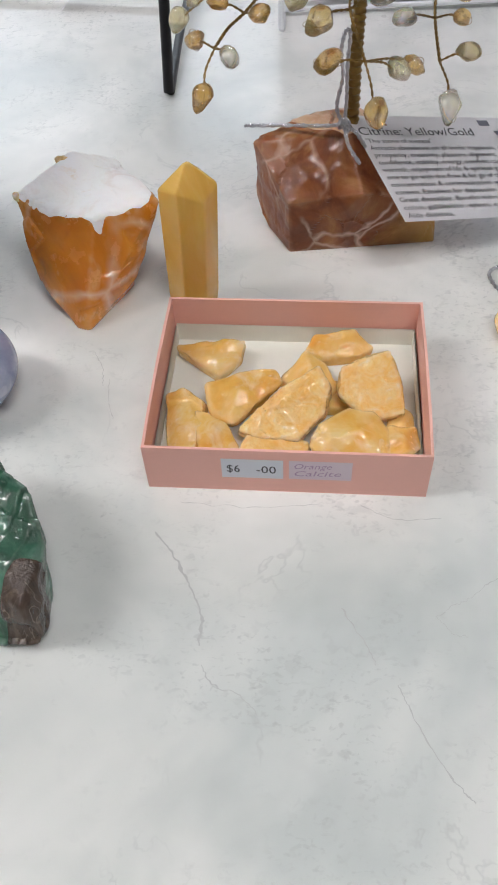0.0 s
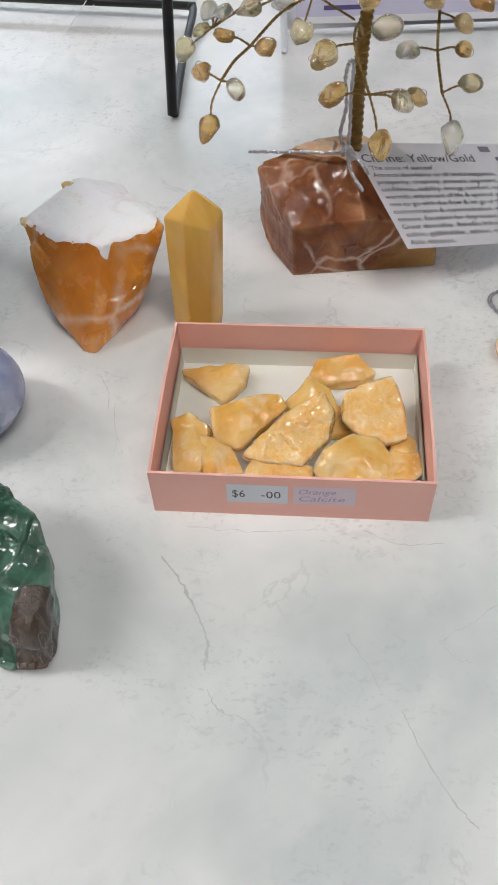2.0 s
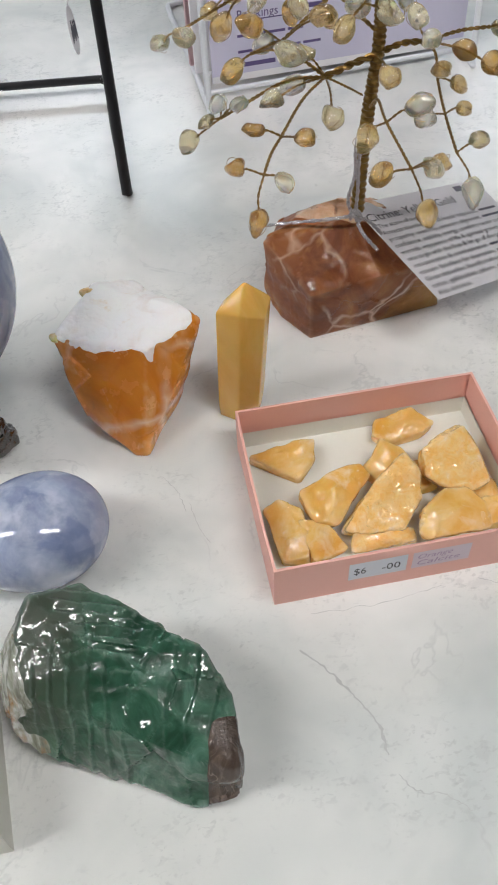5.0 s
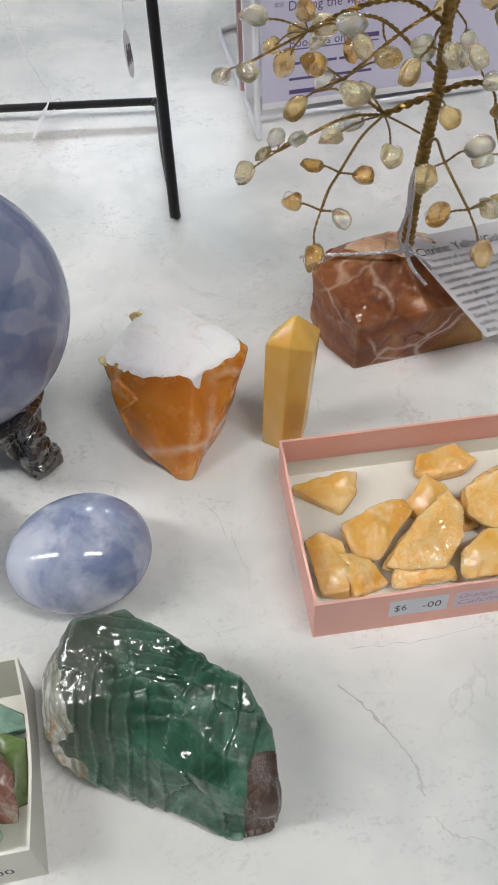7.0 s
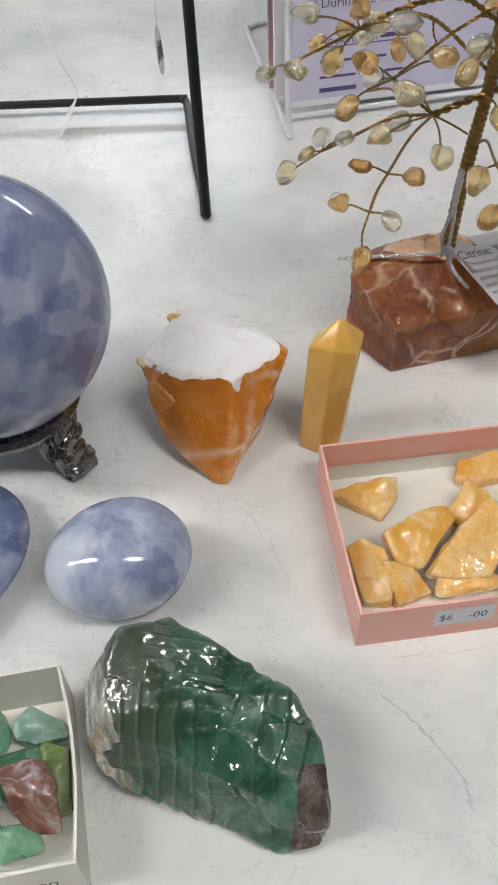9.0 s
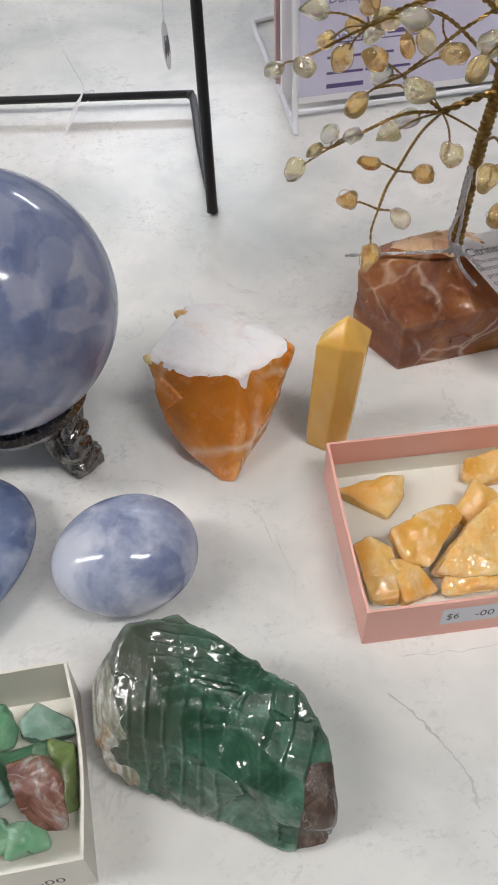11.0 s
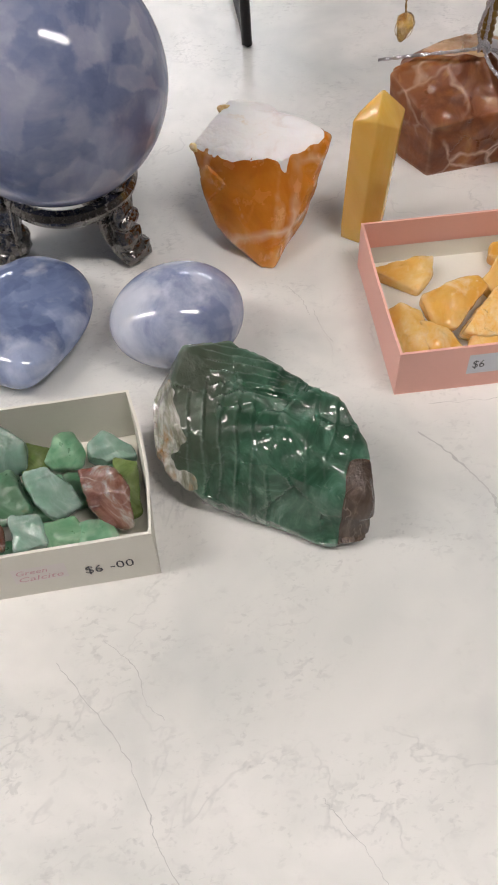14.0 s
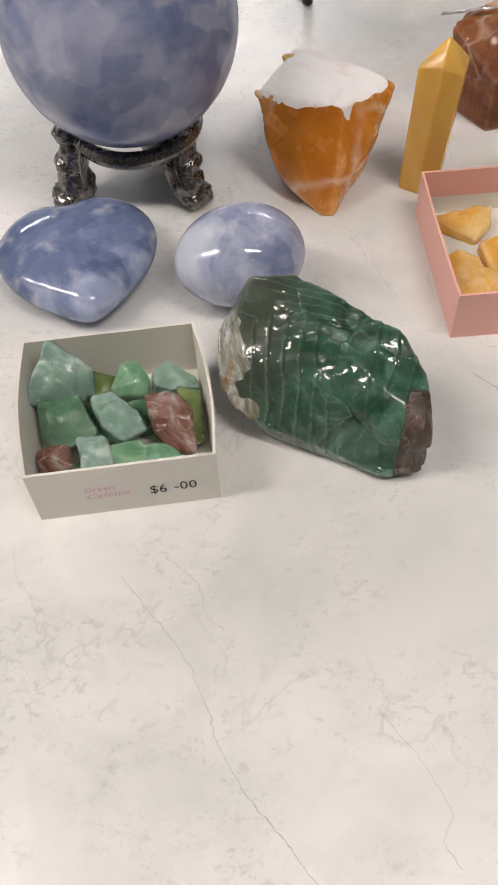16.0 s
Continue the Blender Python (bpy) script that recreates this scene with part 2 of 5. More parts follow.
def math_node(tree, op, a, b=0.0, c=0.0):
    n = tree.nodes.new("ShaderNodeMath")
    n.operation = op
    for value, slot in ((a, 0), (b, 1), (c, 2)):
        if isinstance(value, bpy.types.NodeSocket):
            tree.links.new(value, n.inputs[slot])
        else:
            n.inputs[slot].default_value = value
    return n.outputs[0]


def bump(tree, bsdf, height, strength=0.3, distance=0.001):
    b = node(tree, "ShaderNodeBump", Strength=strength, Distance=distance)
    tree.links.new(height, b.inputs["Height"])
    tree.links.new(b.outputs["Normal"], bsdf.inputs["Normal"])


def plain(name, colour, rough=0.5, metal=0.0, vary=0.12, scale=300.0, bumps=0.15):
    """Paint, paper, plastic or metal with a slight mottle and a fine grain."""
    m, tree, bsdf = material(name)
    vec = coords(tree)
    n = noise_tex(tree, vec, scale, 3)
    big = noise_tex(tree, vec, scale * 0.08, 3)
    dark = tuple(c * (1 - vary) for c in colour)
    col = mix(tree, n, dark, colour)
    tree.links.new(mix(tree, math_node(tree, "MULTIPLY", big, 0.5), col, tuple(c * (1 - 0.8 * vary) for c in colour)), bsdf.inputs["Base Color"])
    tree.links.new(math_node(tree, "MULTIPLY_ADD", n, 0.2, rough - 0.1), bsdf.inputs["Roughness"])
    bsdf.inputs["Metallic"].default_value = metal
    if bumps:
        bump(tree, bsdf, n, bumps, 0.0003)
    return m


def calcite(name, stops, scale=45.0, vein=None, vein_scale=30.0, vein_width=0.03, sss=0.6, radius=(1, 0.5, 0.2), depth=0.006,
            rough=0.15, bumps=0.3, bump_scale=250.0, trans=0.0, clouds=None, distort=1.2, random_tint=None, stretch=(1, 1, 1), edge=None, frost=None,
            cracks=None, glint=None, coat=0.6, zone=None):
    """Translucent banded mineral: cloudy colour, pale healed cracks, soft light inside and a glossy broken skin."""
    m, tree, bsdf = material(name)
    mapping = node(tree, "ShaderNodeMapping", Scale=stretch)
    tree.links.new(coords(tree), mapping.inputs["Vector"])
    vec = mapping.outputs["Vector"]
    if random_tint:
        info = tree.nodes.new("ShaderNodeObjectInfo")
        shift = tree.nodes.new("ShaderNodeVectorMath")
        shift.operation = "MULTIPLY_ADD"
        tree.links.new(vec, shift.inputs[0])
        shift.inputs[1].default_value = (1, 1, 1)
        tree.links.new(info.outputs["Random"], shift.inputs[2])
        vec = shift.outputs[0]
    n = noise_tex(tree, vec, scale, 5, 0.6, distort)
    col = ramp(tree, n, stops)
    if clouds:
        patch = noise_tex(tree, vec, clouds[1], 4, 0.65, 0.8)
        col = mix(tree, ramp(tree, patch, [(clouds[2], (0, 0, 0)), (clouds[3], (1, 1, 1))]), col, clouds[0])
    if vein:
        w = noise_tex(tree, vec, vein_scale, 2.5, 0.5, 0.35)
        line = math_node(tree, "ABSOLUTE", math_node(tree, "SUBTRACT", w, 0.5))
        gate = noise_tex(tree, vec, vein_scale * 0.7, 2)
        mask = math_node(tree, "MULTIPLY", ramp(tree, line, [(0.0, (1, 1, 1)), (vein_width, (0, 0, 0))]), ramp(tree, gate, [(0.42, (0, 0, 0)), (0.6, (1, 1, 1))]))
        col = mix(tree, mask, col, vein)
    if zone:  # a second colour towards one end of the stone
        dot = tree.nodes.new("ShaderNodeVectorMath")
        dot.operation = "DOT_PRODUCT"
        tree.links.new(coords(tree), dot.inputs[0])
        dot.inputs[1].default_value = zone[1]
        reach = math_node(tree, "ADD", dot.outputs["Value"], math_node(tree, "MULTIPLY", noise_tex(tree, vec, 40, 4, 0.6, 0.6), zone[4]))
        col = mix(tree, ramp(tree, reach, [(zone[2], (0, 0, 0)), (zone[3], (1, 1, 1))]), col, zone[0])
    if cracks:  # straight healed cracks, pale and broken up
        wob = node(tree, "ShaderNodeTexNoise", Scale=cracks[1] * 1.5, Detail=3.0)
        tree.links.new(vec, wob.inputs["Vector"])
        bent = tree.nodes.new("ShaderNodeVectorMath")
        bent.operation = "MULTIPLY_ADD"
        tree.links.new(wob.outputs["Color"], bent.inputs[0])
        bent.inputs[1].default_value = (0.45 / cracks[1],) * 3
        tree.links.new(vec, bent.inputs[2])
        cell = node(tree, "ShaderNodeTexVoronoi", Scale=cracks[1])
        cell.feature = "DISTANCE_TO_EDGE"
        tree.links.new(bent.outputs[0], cell.inputs["Vector"])
        some = ramp(tree, noise_tex(tree, vec, cracks[1] * 0.9, 3, 0.6), [(0.42, (0, 0, 0)), (0.58, (cracks[3],) * 3)])
        col = mix(tree, math_node(tree, "MULTIPLY", ramp(tree, cell.outputs["Distance"], [(0.0, (1, 1, 1)), (cracks[2], (0, 0, 0))]), some), col, cracks[0])
    if frost:
        speck = noise_tex(tree, vec, frost[1], 5, 0.7, 0.5)
        col = mix(tree, ramp(tree, speck, [(frost[2], (0, 0, 0)), (frost[2] + 0.12, (0.8, 0.8, 0.8))]), col, frost[0])
    if edge:
        # paler ridges put into the colour, standing for light passing through thin edges
        ridge = tree.nodes.new("ShaderNodeNewGeometry").outputs["Pointiness"]
        col = mix(tree, ramp(tree, ridge, [(0.51, (0, 0, 0)), (0.62, (0.5, 0.5, 0.5))]), col, edge)
    if random_tint:
        col = mix(tree, ramp(tree, info.outputs["Random"], [(0.0, (0, 0, 0)), (1.0, (0.9, 0.9, 0.9))]), col, random_tint, "MULTIPLY")
    tree.links.new(col, bsdf.inputs["Base Color"])
    bsdf.inputs["Subsurface Weight"].default_value = sss
    bsdf.inputs["Subsurface Radius"].default_value = radius
    bsdf.inputs["Subsurface Scale"].default_value = depth
    bsdf.inputs["Transmission Weight"].default_value = trans
    bsdf.inputs["IOR"].default_value = 1.5
    fine = noise_tex(tree, vec, bump_scale, 4, 0.6)
    tree.links.new(math_node(tree, "MULTIPLY_ADD", fine, 0.22, rough - 0.08), bsdf.inputs["Roughness"])
    if bumps:
        bump(tree, bsdf, fine, bumps, 0.0012)
    if glint:  # small cleavage faces, each tilted its own way
        squeeze = node(tree, "ShaderNodeMapping", Rotation=glint[3], Scale=glint[2])
        tree.links.new(coords(tree), squeeze.inputs["Vector"])
        faces = node(tree, "ShaderNodeTexVoronoi", Scale=glint[0], Randomness=1.0)
        tree.links.new(squeeze.outputs["Vector"], faces.inputs["Vector"])
        tilt = tree.nodes.new("ShaderNodeVectorMath")
        tilt.operation = "MULTIPLY_ADD"
        tree.links.new(faces.outputs["Color"], tilt.inputs[0])
        tilt.inputs[1].default_value = (glint[1],) * 3
        tilt.inputs[2].default_value = (-0.5 * glint[1],) * 3
        where = ramp(tree, noise_tex(tree, vec, 45, 3, 0.6), [(0.40, (0.12,) * 3), (0.60, (1, 1, 1))])
        some = tree.nodes.new("ShaderNodeVectorMath")
        some.operation = "MULTIPLY_ADD"
        tree.links.new(tilt.outputs[0], some.inputs[0])
        tree.links.new(where, some.inputs[1])
        tree.links.new(tree.nodes.new("ShaderNodeNewGeometry").outputs["Normal"], some.inputs[2])
        unit = tree.nodes.new("ShaderNodeVectorMath")
        unit.operation = "NORMALIZE"
        tree.links.new(some.outputs[0], unit.inputs[0])
        tree.links.new(unit.outputs[0], bsdf.inputs["Coat Normal"])
        bsdf.inputs["Specular IOR Level"].default_value = 0.25
        bsdf.inputs["Coat Weight"].default_value = coat
        bsdf.inputs["Coat Roughness"].default_value = 0.06
        bsdf.inputs["Coat IOR"].default_value = 1.5
    return m


# ================= materials =================
def marble():
    m, tree, bsdf = material("white marble laminate")
    vec = coords(tree)
    big = noise_tex(tree, vec, 7, 4, 0.6, 0.5)
    col = ramp(tree, big, [(0.30, (0.56, 0.59, 0.58)), (0.46, (0.71, 0.72, 0.70)), (0.64, (0.85, 0.84, 0.82))])
    # short soft grey flecks, drawn out along two ways
    for turned, size, low, dark in ((0.6, 120, 0.585, 0.20), (-0.9, 190, 0.585, 0.32), (0.1, 300, 0.585, 0.34)):
        mapping = node(tree, "ShaderNodeMapping", Rotation=(0, 0, turned), Scale=(1, 1.5, 1))
        tree.links.new(vec, mapping.inputs["Vector"])
        fleck = noise_tex(tree, mapping.outputs["Vector"], size, 3, 0.55, 0.5)
        gate = noise_tex(tree, vec, 22, 3, 0.6)
        mask = math_node(tree, "MULTIPLY", ramp(tree, fleck, [(low, (0, 0, 0)), (low + 0.09, (dark, dark, dark))]), ramp(tree, gate, [(0.44, (0, 0, 0)), (0.60, (1, 1, 1))]))
        col = mix(tree, mask, col, (0.40, 0.41, 0.41))
    # wandering hairline veins, broken up
    wave = noise_tex(tree, vec, 14, 5, 0.62, 0.4)
    line = math_node(tree, "ABSOLUTE", math_node(tree, "SUBTRACT", wave, 0.5))
    gate2 = noise_tex(tree, vec, 20, 3, 0.6)
    mask2 = math_node(tree, "MULTIPLY", ramp(tree, line, [(0.0, (0.42, 0.42, 0.42)), (0.012, (0, 0, 0))]), ramp(tree, gate2, [(0.47, (0, 0, 0)), (0.60, (0.8, 0.8, 0.8))]))
    col = mix(tree, mask2, col, (0.44, 0.45, 0.45))
    # soft grey smudges
    smear = noise_tex(tree, vec, 30, 3, 0.5, 0.6)
    col = mix(tree, ramp(tree, smear, [(0.56, (0, 0, 0)), (0.78, (0.4, 0.4, 0.4))]), col, (0.56, 0.58, 0.57))
    tree.links.new(col, bsdf.inputs["Base Color"])
    tree.links.new(math_node(tree, "MULTIPLY_ADD", gate2, 0.12, 0.24), bsdf.inputs["Roughness"])
    bsdf.inputs["Specular IOR Level"].default_value = 0.5
    return m


MARBLE = marble()
VEIN = plain("grey vein print", (0.58, 0.585, 0.58), 0.35, vary=0.2)
PINK = plain("pink card", (0.88, 0.49, 0.41), 0.55, vary=0.07, scale=500)
WHITE_CARD = plain("off-white card", (0.78, 0.77, 0.70), 0.6, vary=0.06, scale=500)
PAPER = plain("white paper", (0.90, 0.89, 0.92), 0.6, vary=0.04)
LILAC = plain("lilac paper", (0.66, 0.64, 0.80), 0.35, vary=0.04)
ROSE_PAPER = plain("dusty rose paper", (0.60, 0.40, 0.42), 0.5, vary=0.06)
STICKER = plain("pale sticker", (0.70, 0.72, 0.78), 0.4, vary=0.05)
PINK_STICKER = plain("faded lilac sticker", (0.72, 0.60, 0.66), 0.45, vary=0.05)
INK = plain("black ink", (0.03, 0.03, 0.045), 0.5, vary=0.2, bumps=0)
GREY_INK = plain("grey ink", (0.16, 0.16, 0.20), 0.5, vary=0.2, bumps=0)
VIOLET_INK = plain("violet ink", (0.12, 0.085, 0.24), 0.5, vary=0.2, bumps=0)
RED_INK = plain("faded pink handwriting", (0.74, 0.45, 0.50), 0.5, vary=0.2, bumps=0)
FADED_INK = plain("faded violet handwriting ink", (0.50, 0.33, 0.48), 0.5, vary=0.2, bumps=0)
BLACK_METAL = plain("black painted steel", (0.012, 0.012, 0.014), 0.35, vary=0.3)
WHITE_WIRE = plain("white coated wire", (0.80, 0.82, 0.86), 0.35, vary=0.05)
BRONZE_WIRE = plain("bronze wire", (0.34, 0.21, 0.065), 0.32, 0.9, vary=0.4, scale=900)
SILVER = plain("silver cord", (0.62, 0.62, 0.66), 0.28, 0.9, vary=0.35, scale=2500, bumps=0.6)
PEWTER = plain("dark pewter", (0.25, 0.24, 0.23), 0.26, 0.95, vary=0.3, scale=500, bumps=0.08)
# tone of the unseen walls, set for the fill light they bounce
WALL = plain("painted wall", (0.40, 0.39, 0.38), 0.8, vary=0.05, scale=20)
FLOOR = plain("grey carpet", (0.16, 0.15, 0.15), 0.9, vary=0.3, scale=200)
CEILING = plain("ceiling board", (0.62, 0.62, 0.60), 0.85, vary=0.05, scale=60)
STEEL = plain("grey steel", (0.35, 0.35, 0.36), 0.4, 0.8)

ALL_WAYS = ((1, 1, 1), (0, 0, 0))
ORANGE = calcite("orange calcite", [(0.28, (0.46, 0.13, 0.012)), (0.46, (0.64, 0.22, 0.022)), (0.62, (0.78, 0.33, 0.05)), (0.82, (0.88, 0.52, 0.18))], 22, sss=0.5, radius=(1, 0.6, 0.3), depth=0.006,
                 rough=0.22, bumps=0.25, bump_scale=120, distort=0.6, clouds=((0.90, 0.62, 0.32), 30, 0.56, 0.78), edge=(0.93, 0.72, 0.44), trans=0.08, cracks=((0.95, 0.80, 0.60), 22, 0.07, 0.6),
                 glint=(200, 0.7, *ALL_WAYS), coat=0.7, zone=((0.86, 0.50, 0.15), (0, -0.4, -1.0), 0.030, 0.060, 0.03))
CRUST = calcite("white calcite crust", [(0.3, (0.86, 0.80, 0.78)), (0.45, (0.93, 0.91, 0.91)), (0.8, (0.95, 0.95, 0.96))], 50, sss=0.2, radius=(1, 0.7, 0.5), depth=0.002, rough=0.6, bumps=0.55, bump_scale=260,
                clouds=((0.84, 0.72, 0.60), 70, 0.60, 0.78))
OCHRE = calcite("pale ochre calcite", [(0.3, (0.66, 0.38, 0.12)), (0.5, (0.84, 0.62, 0.32)), (0.75, (0.93, 0.86, 0.72))], 110, sss=0.8, radius=(1, 0.5, 0.2), depth=0.006, rough=0.25, bumps=0.4,
                glint=(220, 0.45, *ALL_WAYS))
TOWER = calcite("honey calcite", [(0.28, (0.78, 0.44, 0.08)), (0.5, (0.87, 0.545, 0.13)), (0.78, (0.94, 0.69, 0.27))], 24, sss=0.5, radius=(1, 0.7, 0.4), depth=0.005, rough=0.14, bumps=0.03, bump_scale=60,
                stretch=(1, 1, 0.45), trans=0.12, clouds=((0.96, 0.76, 0.38), 40, 0.58, 0.82))
AMBER = calcite("amber calcite chips", [(0.25, (0.82, 0.43, 0.07)), (0.44, (0.88, 0.53, 0.13)), (0.60, (0.93, 0.64, 0.24)), (0.80, (0.96, 0.80, 0.50))], 38, sss=0.4, radius=(1, 0.75, 0.45), depth=0.004,
                rough=0.20, bumps=0.25, bump_scale=140, random_tint=(1.0, 0.93, 0.80), trans=0.18, edge=(1.0, 0.90, 0.70), clouds=((1.0, 0.86, 0.60), 70, 0.56, 0.80), glint=(300, 0.8, *ALL_WAYS), coat=0.6)
SUGAR = calcite("sugary amber calcite chips", [(0.25, (0.92, 0.46, 0.085)), (0.44, (0.96, 0.57, 0.17)), (0.60, (0.98, 0.69, 0.30)), (0.80, (1.0, 0.85, 0.60))], 130, sss=0.4, radius=(1, 0.75, 0.45), depth=0.003,
                rough=0.20, bumps=0.9, bump_scale=420, trans=0.1, edge=(1.0, 0.90, 0.74), glint=(480, 1.3, *ALL_WAYS), coat=1.0)
RED = calcite("red and honey calcite", [(0.28, (0.12, 0.030, 0.011)), (0.42, (0.20, 0.058, 0.020)), (0.55, (0.30, 0.105, 0.034)), (0.68, (0.45, 0.20, 0.064)), (0.82, (0.72, 0.46, 0.20))], 30, sss=0.4,
              radius=(1, 0.5, 0.25), depth=0.006, rough=0.32, bumps=0.3, bump_scale=200, clouds=((0.60, 0.32, 0.11), 34, 0.60, 0.76), edge=(0.78, 0.54, 0.36), trans=0.05,
              cracks=((0.78, 0.56, 0.42), 24, 0.03, 0.9), glint=(230, 0.45, *ALL_WAYS), coat=0.3, zone=((0.60, 0.35, 0.11), (1.0, 0.2, -0.5), 0.020, 0.055, 0.03))
GREEN = calcite("green calcite", [(0.24, (0.007, 0.036, 0.021)), (0.42, (0.018, 0.072, 0.040)), (0.56, (0.040, 0.128, 0.078)), (0.68, (0.10, 0.235, 0.17)), (0.84, (0.36, 0.52, 0.45))], 55, sss=0.3,
                radius=(0.3, 1, 0.6), depth=0.005, rough=0.30, bumps=0.5, bump_scale=200, clouds=((0.20, 0.35, 0.28), 75, 0.62, 0.80), stretch=(1.2, 0.9, 1), trans=0.16, edge=(0.46, 0.62, 0.54),
                glint=(230, 0.9, (0.45, 1.6, 1.6), (0, 0, -0.25)), coat=0.8, zone=((0.056, 0.078, 0.052), (-1.0, 0.55, 0.35), 0.044, 0.074, 0.05))
PALE_RED = calcite("pale pink calcite", [(0.3, (0.52, 0.27, 0.15)), (0.5, (0.68, 0.45, 0.30)), (0.75, (0.84, 0.70, 0.58))], 44, sss=0.6, radius=(1, 0.5, 0.3), depth=0.006, rough=0.25,
                   bumps=0.35, bump_scale=180, edge=(0.88, 0.74, 0.62), glint=(190, 0.45, *ALL_WAYS))
BROWN_SKIN = calcite("brown calcite skin", [(0.3, (0.035, 0.024, 0.018)), (0.55, (0.080, 0.055, 0.042)), (0.8, (0.20, 0.15, 0.125))], 80, (0.22, 0.17, 0.14), 60, 0.010,
                     0.1, rough=0.2, bumps=0.6, stretch=(2.2, 2.2, 0.5))
PALE_SKIN = calcite("pale calcite skin", [(0.30, (0.15, 0.16, 0.11)), (0.44, (0.30, 0.31, 0.25)), (0.54, (0.54, 0.55, 0.51)), (0.66, (0.86, 0.86, 0.84))], 60, sss=0.5, radius=(0.8, 1, 0.8), depth=0.004,
                    rough=0.2, bumps=0.35, bump_scale=200, stretch=(2.2, 0.7, 0.7), trans=0.1, clouds=((0.38, 0.21, 0.08), 44, 0.55, 0.68), glint=(170, 0.5, *ALL_WAYS))
MINT = calcite("mint calcite chips", [(0.26, (0.10, 0.29, 0.17)), (0.46, (0.18, 0.42, 0.27)), (0.62, (0.30, 0.54, 0.39)), (0.85, (0.62, 0.80, 0.70))], 70, sss=0.45, radius=(0.4, 1, 0.7), depth=0.004,
               rough=0.28, bumps=0.2, bump_scale=190, random_tint=(0.80, 0.88, 0.70), trans=0.3, edge=(0.72, 0.87, 0.78), coat=0.3, glint=(300, 0.45, *ALL_WAYS))
DEEP_MINT = calcite("deep green calcite chips", [(0.26, (0.06, 0.16, 0.08)), (0.46, (0.11, 0.26, 0.15)), (0.62, (0.18, 0.34, 0.22)), (0.85, (0.42, 0.56, 0.42))], 70, sss=0.45, radius=(0.4, 1, 0.7), depth=0.004,
                    rough=0.28, bumps=0.25, bump_scale=190, trans=0.3, edge=(0.50, 0.66, 0.54), coat=0.3, glint=(300, 0.55, *ALL_WAYS), clouds=((0.26, 0.22, 0.11), 60, 0.58, 0.72))
PALE_MINT = calcite("pale mint calcite chips", [(0.26, (0.20, 0.37, 0.29)), (0.5, (0.31, 0.49, 0.41)), (0.8, (0.58, 0.73, 0.70))], 60, sss=0.45, radius=(0.5, 1, 0.8), depth=0.004,
                    rough=0.2, bumps=0.2, bump_scale=260, trans=0.3, edge=(0.84, 0.93, 0.90), coat=0.3, glint=(300, 0.7, *ALL_WAYS))
RUST_MINT = calcite("rust and mint calcite chips", [(0.38, (0.15, 0.065, 0.05)), (0.50, (0.27, 0.15, 0.12)), (0.58, (0.38, 0.36, 0.34)), (0.74, (0.62, 0.67, 0.67))], 50, sss=0.5, rough=0.2, bumps=0.3,
                    trans=0.1, cracks=((0.70, 0.62, 0.58), 90, 0.05, 0.5), coat=0.3, glint=(300, 0.45, *ALL_WAYS))
OLIVE = calcite("olive calcite chips", [(0.3, (0.13, 0.20, 0.06)), (0.5, (0.23, 0.32, 0.12)), (0.8, (0.42, 0.52, 0.28))], 60, sss=0.45, radius=(0.6, 1, 0.3), depth=0.004, rough=0.16, bumps=0.2, trans=0.3,
                coat=0.3, glint=(300, 0.35, *ALL_WAYS))


